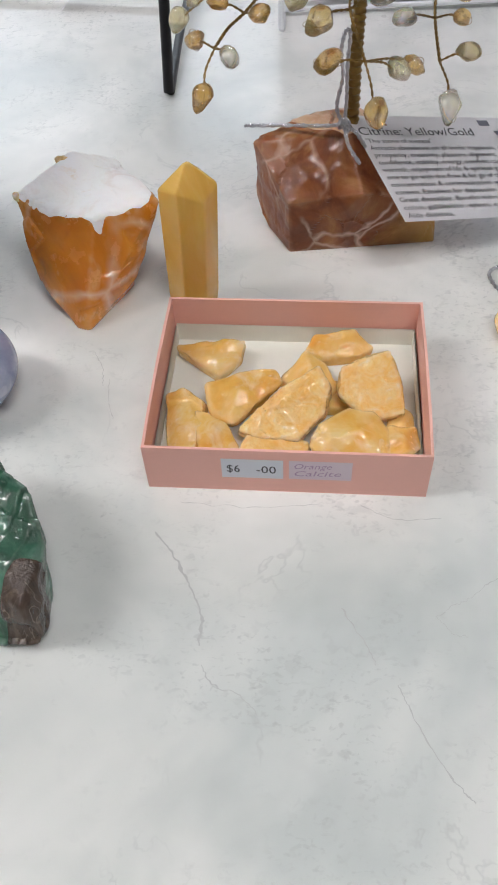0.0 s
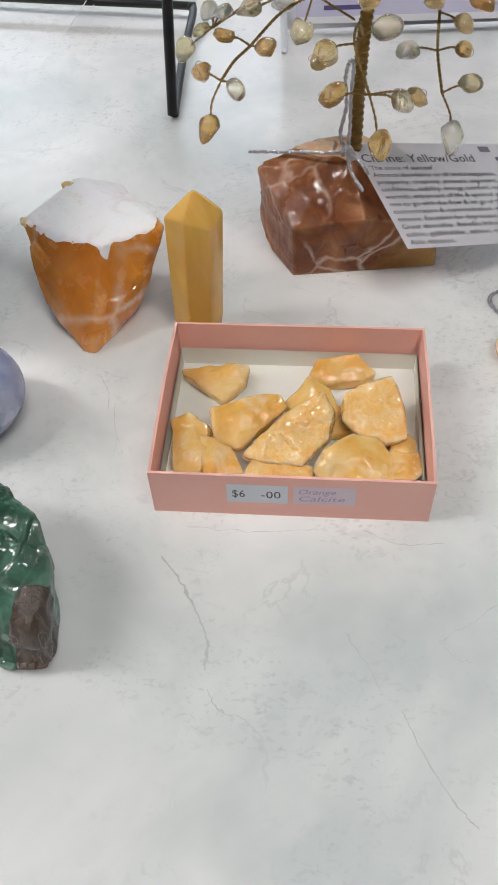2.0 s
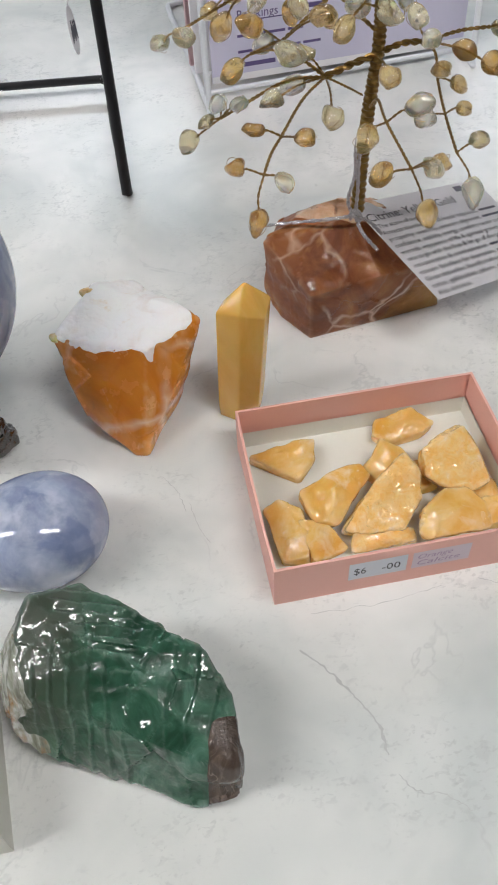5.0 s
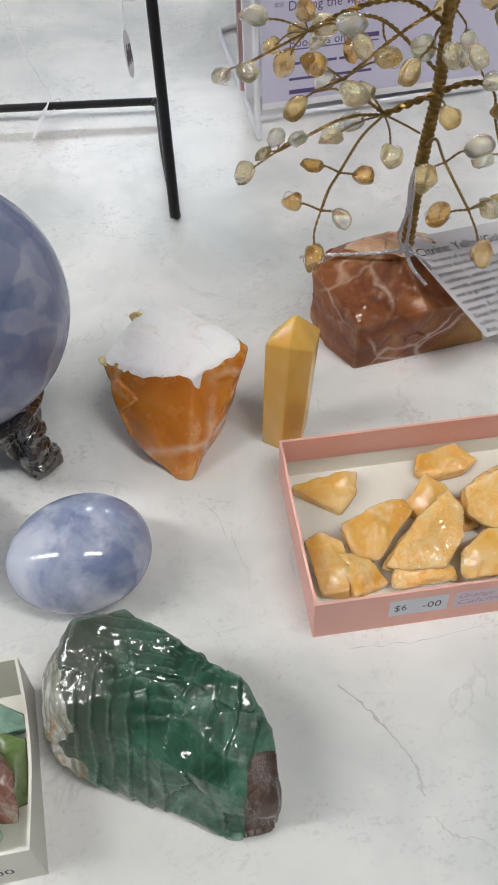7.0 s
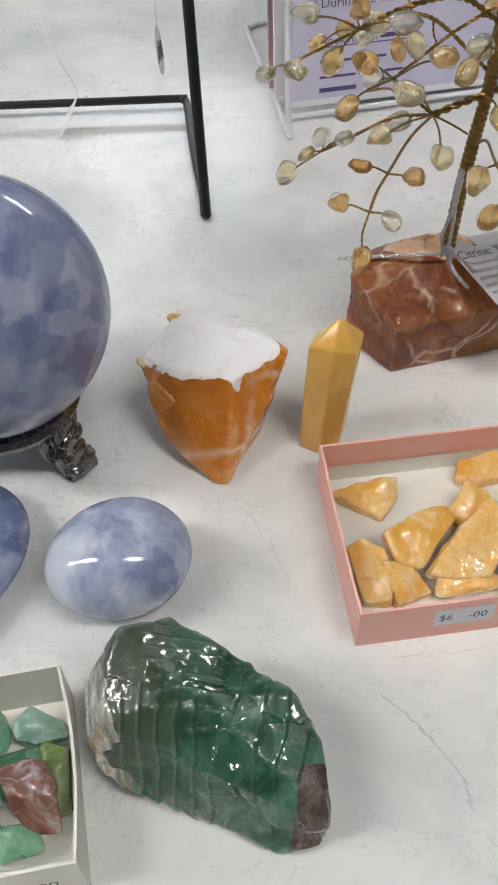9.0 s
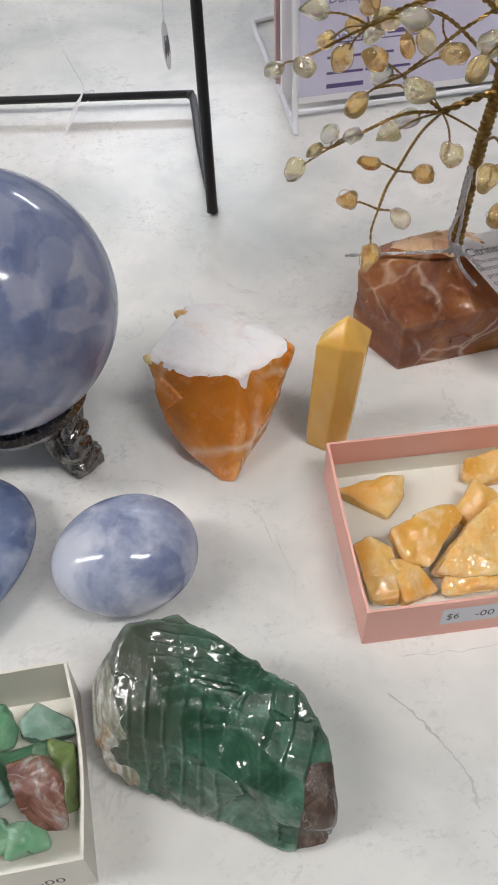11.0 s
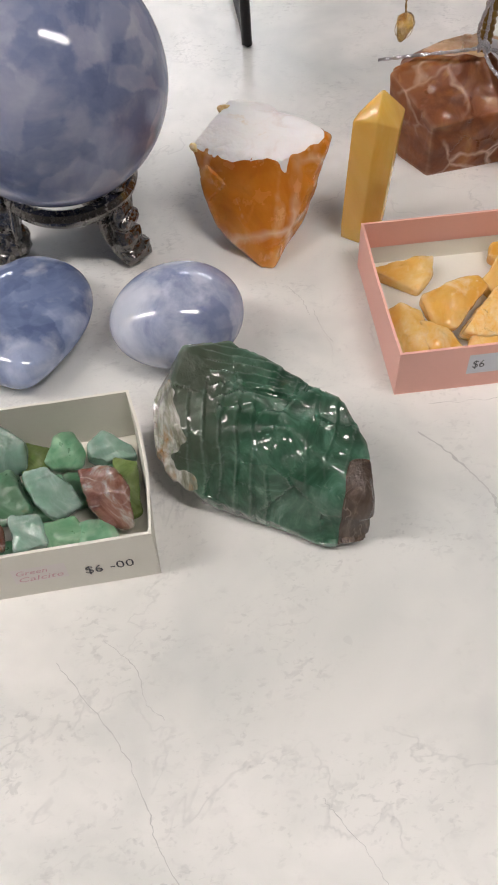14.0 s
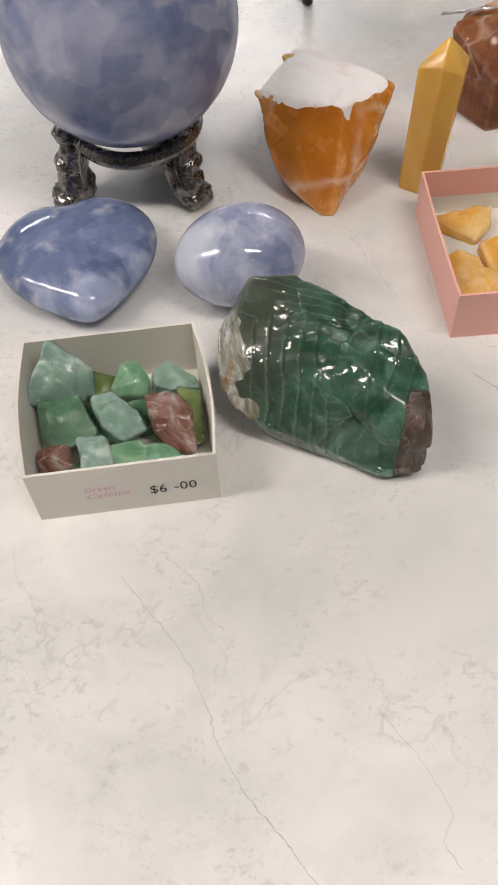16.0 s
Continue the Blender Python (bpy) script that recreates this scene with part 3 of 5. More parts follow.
def cloudy(name, stops, cell, rough=0.10, pale=None, zone=(0, 0, 0), veins=0.25):
    """Polished cloudy stone: soft clouds, crossed by angular inner planes and fine pale veins."""
    m, tree, bsdf = material(name)
    vec = coords(tree)
    warp = node(tree, "ShaderNodeTexNoise", Scale=cell * 1.2, Detail=5.0, Roughness=0.65)
    tree.links.new(vec, warp.inputs["Vector"])
    shift = tree.nodes.new("ShaderNodeVectorMath")
    shift.operation = "MULTIPLY_ADD"
    tree.links.new(warp.outputs["Color"], shift.inputs[0])
    shift.inputs[1].default_value = (0.42 / cell,) * 3
    tree.links.new(vec, shift.inputs[2])
    values = []
    for scale, soft in ((cell, 0.12), (cell * 1.9, 0.18)):
        v = tree.nodes.new("ShaderNodeTexVoronoi")
        v.feature = "SMOOTH_F1"
        v.inputs["Scale"].default_value = scale
        v.inputs["Smoothness"].default_value = soft
        tree.links.new(shift.outputs[0], v.inputs["Vector"])
        split = tree.nodes.new("ShaderNodeSeparateColor")
        tree.links.new(v.outputs["Color"], split.inputs[0])
        values.append(split.outputs[0])
    soft_cloud = noise_tex(tree, vec, cell * 0.7, 6, 0.6, 0.5)
    both = math_node(tree, "MULTIPLY_ADD", values[0], 0.30, math_node(tree, "MULTIPLY", values[1], 0.19))
    tone = math_node(tree, "MULTIPLY_ADD", soft_cloud, 1.0, math_node(tree, "SUBTRACT", both, 0.24))
    col = ramp(tree, tone, stops)
    if pale:
        patch = noise_tex(tree, vec, pale[1], 5, 0.6, 0.5)
        dot = tree.nodes.new("ShaderNodeVectorMath")
        dot.operation = "DOT_PRODUCT"
        tree.links.new(vec, dot.inputs[0])
        dot.inputs[1].default_value = zone
        patch = math_node(tree, "ADD", patch, dot.outputs["Value"])
        col = mix(tree, ramp(tree, patch, [(pale[2], (0, 0, 0)), (pale[3], (0.9, 0.9, 0.9))]), col, pale[0])
    web = node(tree, "ShaderNodeTexVoronoi", Scale=cell * 0.8)
    web.feature = "DISTANCE_TO_EDGE"
    tree.links.new(shift.outputs[0], web.inputs["Vector"])
    gate = noise_tex(tree, vec, cell * 1.1, 4, 0.6)
    mask = math_node(tree, "MULTIPLY", ramp(tree, web.outputs["Distance"], [(0.0, (veins,) * 3), (0.14, (0, 0, 0))]), ramp(tree, gate, [(0.45, (0, 0, 0)), (0.62, (1, 1, 1))]))
    tree.links.new(mix(tree, mask, col, (0.68, 0.71, 0.80)), bsdf.inputs["Base Color"])
    bsdf.inputs["Subsurface Weight"].default_value = 0.35
    bsdf.inputs["Subsurface Radius"].default_value = (0.7, 0.8, 1)
    bsdf.inputs["Subsurface Scale"].default_value = 0.004
    tree.links.new(math_node(tree, "MULTIPLY_ADD", gate, 0.08, rough - 0.04), bsdf.inputs["Roughness"])
    return m


BLUE_BALL = cloudy("blue calcite", [(0.28, (0.135, 0.17, 0.30)), (0.45, (0.19, 0.23, 0.37)), (0.62, (0.28, 0.31, 0.44)), (0.85, (0.44, 0.45, 0.55))], 34, 0.10, ((0.40, 0.42, 0.53), 22, 0.52, 0.80), veins=0.22)
BLUE_HEART = cloudy("deep blue calcite", [(0.28, (0.105, 0.145, 0.27)), (0.45, (0.145, 0.195, 0.335)), (0.65, (0.20, 0.26, 0.42)), (0.9, (0.33, 0.39, 0.55))], 50, 0.11, ((0.36, 0.43, 0.61), 30, 0.58, 0.80), (-2.5, -5.0, 0), 0.40)
BLUE_EGG = cloudy("pale blue calcite", [(0.28, (0.20, 0.245, 0.40)), (0.45, (0.26, 0.31, 0.47)), (0.65, (0.36, 0.41, 0.56)), (0.9, (0.54, 0.58, 0.70))], 46, 0.10, ((0.60, 0.65, 0.75), 36, 0.50, 0.78), (-7.0, -3.0, 1.5), 0.75)


def citrine():
    m, tree, bsdf = material("citrine chips")
    info = tree.nodes.new("ShaderNodeObjectInfo")
    vec = coords(tree)
    n = noise_tex(tree, vec, 130, 4, 0.6, 0.5)
    tone = ramp(tree, info.outputs["Random"], [(0.0, (0.84, 0.48, 0.10)), (0.30, (0.92, 0.66, 0.24)), (0.58, (0.94, 0.82, 0.50)), (0.82, (0.95, 0.90, 0.72)), (1.0, (0.96, 0.95, 0.90))])
    patch = ramp(tree, noise_tex(tree, vec, 220, 3, 0.6), [(0.42, (0, 0, 0)), (0.62, (0.75, 0.75, 0.75))])
    tree.links.new(mix(tree, patch, tone, mix(tree, 0.5, tone, (0.96, 0.94, 0.88))), bsdf.inputs["Base Color"])
    bsdf.inputs["Transmission Weight"].default_value = 0.86
    bsdf.inputs["Coat Weight"].default_value = 0.6
    bsdf.inputs["Subsurface Weight"].default_value = 0.7
    bsdf.inputs["Subsurface Radius"].default_value = (1, 0.8, 0.5)
    bsdf.inputs["Subsurface Scale"].default_value = 0.004
    bsdf.inputs["IOR"].default_value = 1.40
    tree.links.new(math_node(tree, "MULTIPLY_ADD", n, 0.22, 0.0), bsdf.inputs["Roughness"])
    bump(tree, bsdf, n, 0.5, 0.001)
    return m


CITRINE = citrine()


def glow(name, colour, strength):
    m, tree, bsdf = material(name)
    bsdf.inputs["Base Color"].default_value = (0.9, 0.9, 0.9, 1)
    bsdf.inputs["Emission Color"].default_value = (*colour, 1)
    bsdf.inputs["Emission Strength"].default_value = strength
    return m


LAMP_GLOW = glow("lit warm white diffuser", LAMP_COLOUR, LAMP_STRENGTH)
# for the added far row, which gives the table's back a cool sheen
COOL_GLOW = glow("lit cool diffuser of added far lights", COOL_COLOUR, LAMP_STRENGTH)


# ================= mesh helpers =================
ORIGIN = {}


def thing(name, base, label, category, group="", kind=""):
    """An empty at the base of a thing, that parents its parts."""
    e = new(name)
    e.empty_display_size = 0.02
    e.location = Vector(base) * CM
    ORIGIN[e] = Vector(base)
    return tagged(e, label, category, group, kind)


def finish(bm, base, smooth=True, sharp=35):
    for v in bm.verts:
        v.co = (v.co - Vector(base)) * CM
    bm.normal_update()
    me = bpy.data.meshes.new("mesh")
    bm.to_mesh(me)
    bm.free()
    if smooth:
        me.polygons.foreach_set("use_smooth", [True] * len(me.polygons))
        if sharp:
            me.set_sharp_from_angle(angle=radians(sharp))
    return me


def part(name, bm, mat, parent, label="", smooth=True, sharp=35):
    ob = new(name, finish(bm, ORIGIN[parent], smooth, sharp))
    ob.data.materials.append(mat)
    ob.parent = parent
    ORIGIN[ob] = ORIGIN[parent]
    return tagged(ob, label)


def solo(name, bm, mat, base, label, category, group="", kind="", smooth=True, sharp=35):
    ob = new(name, finish(bm, base, smooth, sharp))
    ob.data.materials.append(mat)
    ob.location = Vector(base) * CM
    ORIGIN[ob] = Vector(base)
    return tagged(ob, label, category, group, kind)


def box(bm, lo, hi, m=None, bevel=0.0):
    lo, hi = Vector(lo), Vector(hi)
    made = bmesh.ops.create_cube(bm, size=1)["verts"]
    for v in made:
        v.co = Vector([lo[k] + (v.co[k] + 0.5) * (hi[k] - lo[k]) for k in range(3)])
    if bevel:
        edges = list({e for v in made for e in v.link_edges})
        got = bmesh.ops.bevel(bm, geom=edges, offset=bevel, segments=2, affect="EDGES", profile=0.6)
        made = list({v for f in got["faces"] for v in f.verts} | {v for v in made if v.is_valid})
    if m:
        for v in made:
            v.co = m @ v.co
    return bm


def boxed(lo, hi, m=None, bevel=0.0):
    return box(bmesh.new(), lo, hi, m, bevel)


def turn(x, y, z, rz=0.0, rx=0.0, ry=0.0):
    """A pose in centimetres."""
    return Matrix.Translation((x, y, z)) @ Euler((radians(rx), radians(ry), radians(rz))).to_matrix().to_4x4()


def smooth_path(points, steps=8):
    """A Catmull-Rom curve through the points."""
    p = [Vector(q) for q in points]
    p = [2 * p[0] - p[1], *p, 2 * p[-1] - p[-2]]
    out = []
    for a, b, c, d in zip(p, p[1:], p[2:], p[3:]):
        for k in range(steps):
            t = k / steps
            out.append(0.5 * (2 * b + (c - a) * t + (2 * a - 5 * b + 4 * c - d) * t * t + (3 * b - a - 3 * c + d) * t ** 3))
    return out + [p[-2]]


def tube(bm, path, radius, sides=8, swell=None, closed_ends=True):
    """A round tube along a path; swell(i, angle) scales the radius."""
    path = [Vector(q) for q in path]
    rings, side = [], None
    for i, q in enumerate(path):
        ahead = (path[min(i + 1, len(path) - 1)] - path[max(i - 1, 0)]).normalized()
        if side is None:
            side = ahead.orthogonal().normalized()
        side = (side - ahead * side.dot(ahead)).normalized()
        other = ahead.cross(side)
        ring = []
        for k in range(sides):
            a = 2 * math.pi * k / sides
            r = radius(i) if callable(radius) else radius
            r *= swell(i, a) if swell else 1
            ring.append(bm.verts.new(q + r * (math.cos(a) * side + math.sin(a) * other)))
        rings.append(ring)
    for r, s in zip(rings, rings[1:]):
        for k in range(sides):
            bm.faces.new((r[k], r[(k + 1) % sides], s[(k + 1) % sides], s[k]))
    if closed_ends:
        bm.faces.new(rings[0][::-1])
        bm.faces.new(rings[-1])
    return bm


def twisted(bm, path, radius, pitch=0.28, sides=5):
    """Two strands of wire wound round each other along a path."""
    dense, dist = [], [0.0]
    for a, b in zip(path, path[1:]):
        n = max(1, int((b - a).length / 0.05))
        for k in range(n):
            dense.append(a.lerp(b, k / n))
    dense.append(path[-1])
    for a, b in zip(dense, dense[1:]):
        dist.append(dist[-1] + (b - a).length)
    for phase in (0, math.pi):
        strand = []
        for i, q in enumerate(dense):
            ahead = (dense[min(i + 1, len(dense) - 1)] - dense[max(i - 1, 0)]).normalized()
            side = ahead.cross(Vector((0.3, 0.2, 0.93))).normalized()
            other = ahead.cross(side)
            a = 2 * math.pi * dist[i] / pitch / 2 + phase
            strand.append(q + radius * 0.9 * (math.cos(a) * side + math.sin(a) * other))
        tube(bm, strand, radius, sides)
    return bm


def refine(bm, cell):
    for _ in range(7):
        long = [e for e in bm.edges if e.calc_length() > cell]
        if not long:
            break
        bmesh.ops.subdivide_edges(bm, edges=long, cuts=1)
        bmesh.ops.triangulate(bm, faces=[f for f in bm.faces if len(f.verts) > 3])


def rock(points, cell=0.3, rounding=2, amp=0.10, freq=0.8, chips=0.12, chip_freq=0.7, terraces=0.0, along=(0, 0, 1), tread=0.5, fine=0.025, seed=0, floor=0.0, grow=0.06, facets=0.0, facet_freq=0.5, after=0.4):
    """A broken lump: the hull of its corners, worn edges, shell-shaped chips and cleavage steps."""
    bm = bmesh.new()
    for q in points:
        bm.verts.new(q)
    got = bmesh.ops.convex_hull(bm, input=bm.verts)
    bmesh.ops.delete(bm, geom=[g for g in got["geom_interior"] if isinstance(g, bmesh.types.BMVert)], context="VERTS")
    bmesh.ops.triangulate(bm, faces=bm.faces)
    refine(bm, cell)
    for _ in range(rounding):
        bmesh.ops.smooth_vert(bm, verts=bm.verts, factor=0.5, use_axis_x=True, use_axis_y=True, use_axis_z=True)
    bm.normal_update()
    for v, n in [(v, v.normal.copy()) for v in bm.verts]:
        v.co += n * grow
    off, along = Vector((seed * 7.3, seed * 3.1, seed * 5.7)), Vector(along).normalized()
    moved = []
    for v in bm.verts:
        q = v.co + off
        d = amp * noise.fractal(q * freq, 1.0, 2.0, 3)
        d -= chips * (noise.voronoi(q * chip_freq)[0][0] - 0.30)
        if facets:
            p = noise.voronoi(q * facet_freq)[1][0]
            tilt = Vector((math.sin(p.x * 12.9 + p.y * 7.1 + p.z), math.sin(p.y * 15.3 + p.z * 3.7), math.sin(p.z * 11.7 + p.x * 5.3)))
            d += facets * ((q - p / facet_freq).dot(tilt) + 0.25 * tilt.z / facet_freq)
        if terraces:
            s = (q.dot(along) + 0.35 * noise.noise(q * 0.9)) / tread
            d += terraces * ((s - math.floor(s)) - 0.5)
        d += fine * noise.noise(q * 6.0)
        d *= min(1.0, max(0.15, (v.co.z - floor) / 0.7))
        moved.append(v.co + v.normal * d)
    for v, q in zip(bm.verts, moved):
        v.co = q
    bmesh.ops.smooth_vert(bm, verts=bm.verts, factor=after, use_axis_x=True, use_axis_y=True, use_axis_z=True)
    for v in bm.verts:
        v.co.z = max(v.co.z, floor)
    return bm


def split_off(bm, chosen, lift=0.05, fade=None):
    """Moves the faces that chosen(face) names into a mesh of their own, raised by lift."""
    bm.normal_update()
    other = bm.copy()
    keep = [chosen(f) for f in bm.faces]
    bmesh.ops.delete(other, geom=[f for f, k in zip(other.faces, keep) if not k], context="FACES")
    bmesh.ops.delete(bm, geom=[f for f, k in zip(list(bm.faces), keep) if k], context="FACES")
    for mesh in (bm, other):  # an even seam, the same on both sides
        for _ in range(5):
            rim = [(v, [e.other_vert(v).co for e in v.link_edges if e.is_boundary]) for v in mesh.verts if v.is_boundary]
            moved = [(v, v.co * 0.4 + sum(near, Vector()) / len(near) * 0.6) for v, near in rim if near]
            for v, q in moved:
                v.co = q
    other.normal_update()
    normals = [(v, v.normal.copy()) for v in other.verts]
    for v, n in normals:
        if not any(e.is_boundary for e in v.link_edges):
            v.co += n * lift
    return other


def writing(words, size, m, width=None):
    """A mesh of letters in the built-in font, in the plane of m, from its origin to the right."""
    curve = bpy.data.curves.new("letters", "FONT")
    curve.body, curve.size, curve.resolution_u = words, 1.0, 2
    ob = bpy.data.objects.new("letters", curve)
    scene.collection.objects.link(ob)
    me = bpy.data.meshes.new_from_object(ob.evaluated_get(bpy.context.evaluated_depsgraph_get()))
    bpy.data.objects.remove(ob)
    bm = bmesh.new()
    bm.from_mesh(me)
    bpy.data.meshes.remove(me)
    span = max(v.co.x for v in bm.verts)
    sx = width / span if width else size
    for v in bm.verts:
        v.co = m @ Vector((v.co.x * sx, v.co.y * size, 0))
    return bm


def bar(w, h, m, x=0.0, y=0.0):
    bm = bmesh.new()
    bm.faces.new([bm.verts.new(m @ Vector(q)) for q in ((x, y, 0), (x + w, y, 0), (x + w, y + h, 0), (x, y + h, 0))])
    return bm


SLANT = Matrix(((1, 0.28, 0, 0), (0.03, 1, 0, 0), (0, 0, 1, 0), (0, 0, 0, 1)))  # a hand's lean


def plane_at(origin, right, up):
    right = Vector(right).normalized()
    up = Vector(up)
    up = (up - right * up.dot(right)).normalized()
    out = right.cross(up)
    return Matrix(((right.x, up.x, out.x, origin[0]), (right.y, up.y, out.y, origin[1]), (right.z, up.z, out.z, origin[2]), (0, 0, 0, 1)))


# ================= the room =================
# unseen shell, added to close the place; its walls bounce fill light
def slab(name, lo, hi, mat, label):
    return solo(name, boxed(lo, hi), mat, ((lo[0] + hi[0]) / 2, (lo[1] + hi[1]) / 2, lo[2]), label, name.split("_")[0], kind="structure", smooth=False)


slab("floor", (-330, -330, -83), (330, 620, -75), FLOOR, "grey carpeted shop floor")
slab("ceiling", (-330, -330, 190), (330, 620, 200), CEILING, "unseen ceiling boards, added over the shop to close the room")
slab("wall_north", (-330, 620, -75), (330, 632, 190), WALL, "unseen plain grey wall, added to close the room and bounce light")
slab("wall_south", (-330, -342, -75), (330, -330, 190), WALL, "unseen plain grey wall, added to close the room and bounce light")
slab("wall_east", (330, -330, -75), (342, 620, 190), WALL, "unseen plain grey wall, added to close the room and bounce light")
slab("wall_west", (-342, -330, -75), (-330, 620, 190), WALL, "unseen plain grey wall, added to close the room and bounce light")


def ceiling_light(x, y, w, d):
    e = thing("ceiling_light", (x, y, 190), "unseen white fluorescent ceiling light, switched on, two inferred and four added", "light", "ceiling lights")
    bm = bmesh.new()
    for lo, hi in (((-w - 3, -d - 3, -3), (w + 3, -d, 0)), ((-w - 3, d, -3), (w + 3, d + 3, 0)), ((-w - 3, -d, -3), (-w, d, 0)), ((w, -d, -3), (w + 3, d, 0))):
        box(bm, lo, hi, turn(x, y, 190, -18))
    part("frame", bm, WHITE_WIRE, e, smooth=False)
    part("diffuser", boxed((-w, -d, -1.5), (w, d, -1.0), turn(x, y, 190, -18)), COOL_GLOW if y > 300 else LAMP_GLOW, e, "glowing white diffuser", smooth=False)
    return e


# all out of view; x=-285 is added to deepen shadows on the right
for lx, ly, lw, ld in LAMPS:
    ceiling_light(lx, ly, lw, ld)

# ================= the table =================
table = thing("display_table", (0, 45, -75), "white marble-patterned laminate display table top", "table")
part("tabletop", boxed((-95, -28, -3.5), (95, 118, 0), None, 0.4), MARBLE, table)
for lx in (-88, 88):
    for ly in (-20, 110):
        part("leg", tube(bmesh.new(), [(lx, ly, -75), (lx, ly, -3.5)], 2.2, 12), STEEL, table, "grey steel leg")


def vein(points, width, seed):
    """A thin printed crack that wanders between the points."""
    path, bm = smooth_path([(x, y, 0) for x, y in points], 14), bmesh.new()
    last = None
    for i, q in enumerate(path):
        a = path[min(i + 1, len(path) - 1)] - path[max(i - 1, 0)]
        side = Vector((-a.y, a.x, 0)).normalized()
        q = q + side * 0.09 * noise.fractal(Vector((i * 0.35, seed * 9.1, 0)), 1, 2, 4)
        w = width * (0.25 + 0.9 * abs(noise.noise(Vector((i * 0.22, seed * 5.0, 3)))))
        pair = [bm.verts.new((q + side * s * w + Vector((0, 0, 0.006)))) for s in (-0.5, 0.5)]
        if last:
            bm.faces.new((last[0], last[1], pair[1], pair[0]))
        last = pair
    return bm


for k, (pts, w) in enumerate(VEINS):
    part("vein", vein(pts, w, k + 1), VEIN, table, smooth=False)


# ================= boxes =================
def tray(name, corners, height, thick, mat, label, bow=0.0, liner=None):
    """An open card box: four folded walls and a floor. corners: front left, front right, back right, back left."""
    c = [Vector((*q, 0)) for q in corners]
    mid = sum(c, Vector()) / 4
    e = thing(name, (mid.x, mid.y, 0), label, "box")
    for k, side in enumerate(("front_wall", "side_wall", "back_wall", "side_wall")):
        a, b = c[k], c[(k + 1) % 4]
        ahead = (b - a).normalized()
        out = Vector((ahead.y, -ahead.x, 0))
        bm, cols = bmesh.new(), 10
        trim = thick if k % 2 else 0.0
        rows = []
        for j in range(7):
            z, row = height * j / 6, []
            for i in range(cols + 1):
                u = i / cols
                q = a + ahead * (trim + u * ((b - a).length - 2 * trim))
                swell = bow * math.sin(math.pi * u) * (j / 6) * (1 if k % 2 else 0.0)
                wob = (0.02 if k else 0.0) * noise.noise(q * 0.5 + Vector((0, 0, z + k * 9)))
                row.append((q + out * (swell + wob), q + out * (swell + wob - thick), z))
            rows.append(row)
        grid = [[(bm.verts.new((*o.xy, z)), bm.verts.new((*n.xy, z))) for o, n, z in row] for row in rows]
        for lower, upper in zip(grid, grid[1:]):
            for (p, q), (r, s) in zip(zip(lower, lower[1:]), zip(upper, upper[1:])):
                bm.faces.new((p[0], q[0], s[0], r[0]))
                bm.faces.new((q[1], p[1], r[1], s[1]))
        for p, q in zip(grid[-1], grid[-1][1:]):
            bm.faces.new((p[0], q[0], q[1], p[1]))
        for p, q in zip(grid[0], grid[0][1:]):
            bm.faces.new((q[0], p[0], p[1], q[1]))
        for col in (0, -1):
            for lower, upper in zip(grid, grid[1:]):
                bm.faces.new((lower[col][0], upper[col][0], upper[col][1], lower[col][1]))
        bmesh.ops.recalc_face_normals(bm, faces=bm.faces)
        part(side, bm, mat, e, smooth=True, sharp=30)
    bm = bmesh.new()
    inner = [q + (mid - q).normalized() * thick * 1.6 for q in c]
    for z, flip in ((0.06, True), (0.20, False)):
        f = [bm.verts.new((q.x, q.y, z)) for q in inner]
        bm.faces.new(f[::-1] if flip else f)
    part("floor_panel", bm, liner or mat, e, "white card base", smooth=False)
    return e, c


PINK_C = [(-3.70, 19.75), (8.22, 18.70), (9.05, 27.80), (-2.87, 28.85)]
pink_box, pc = tray("gift_box", PINK_C, 2.78, 0.12, PINK, "open pink card gift box holding orange calcite chips", 0.05, WHITE_CARD)
for k in range(4):  # white paper lining, half as high as the walls
    a, b = pc[k], pc[(k + 1) % 4]
    ahead = (b - a).normalized()
    n = Vector((-ahead.y, ahead.x, 0))
    bm = bmesh.new()
    p, q = a + n * 0.19 + ahead * 0.2, b + n * 0.19 - ahead * 0.2
    for d in (0.0, 0.05):
        o = n * d
        v = [bm.verts.new(t) for t in ((p.x + o.x, p.y + o.y, 0.2), (q.x + o.x, q.y + o.y, 0.2), (q.x + o.x, q.y + o.y, 1.25), (p.x + o.x, p.y + o.y, 1.2))]
        bm.faces.new(v if d else v[::-1])
    part("lining", bm, WHITE_CARD, pink_box, "white paper lining", smooth=False)
front = (pc[1] - pc[0]).normalized()
pf = plane_at((pc[0].x, pc[0].y, 0), front, (0, 0, 1))
for w, h, x, y, mat, lab in ((2.60, 1.28, 3.28, 0.95, STICKER, "pale blue price sticker"), (2.62, 1.25, 6.12, 0.98, PINK_STICKER, "faded lilac name sticker")):
    s = part("sticker", bar(w, h, pf @ turn(0, 0, 0.015), x, y), mat, pink_box, lab, smooth=False)
    if mat is STICKER:
        part("price", writing("$6", 0.72, pf @ turn(x + 0.2, y + 0.40, 0.03), 0.58), INK, s, "printed price", smooth=False)
        part("price", writing("-00", 0.72, pf @ turn(x + 1.45, y + 0.38, 0.03), 0.85), INK, s, "printed price", smooth=False)
    else:
        for words, dy, width in (("Orange", 0.72, 1.6), ("Calcite", 0.22, 2.0)):
            part("handwriting", writing(words, 0.52, pf @ turn(x + 0.15, y + dy, 0.03) @ SLANT, width), FADED_INK, s, "faded violet handwriting", smooth=False)

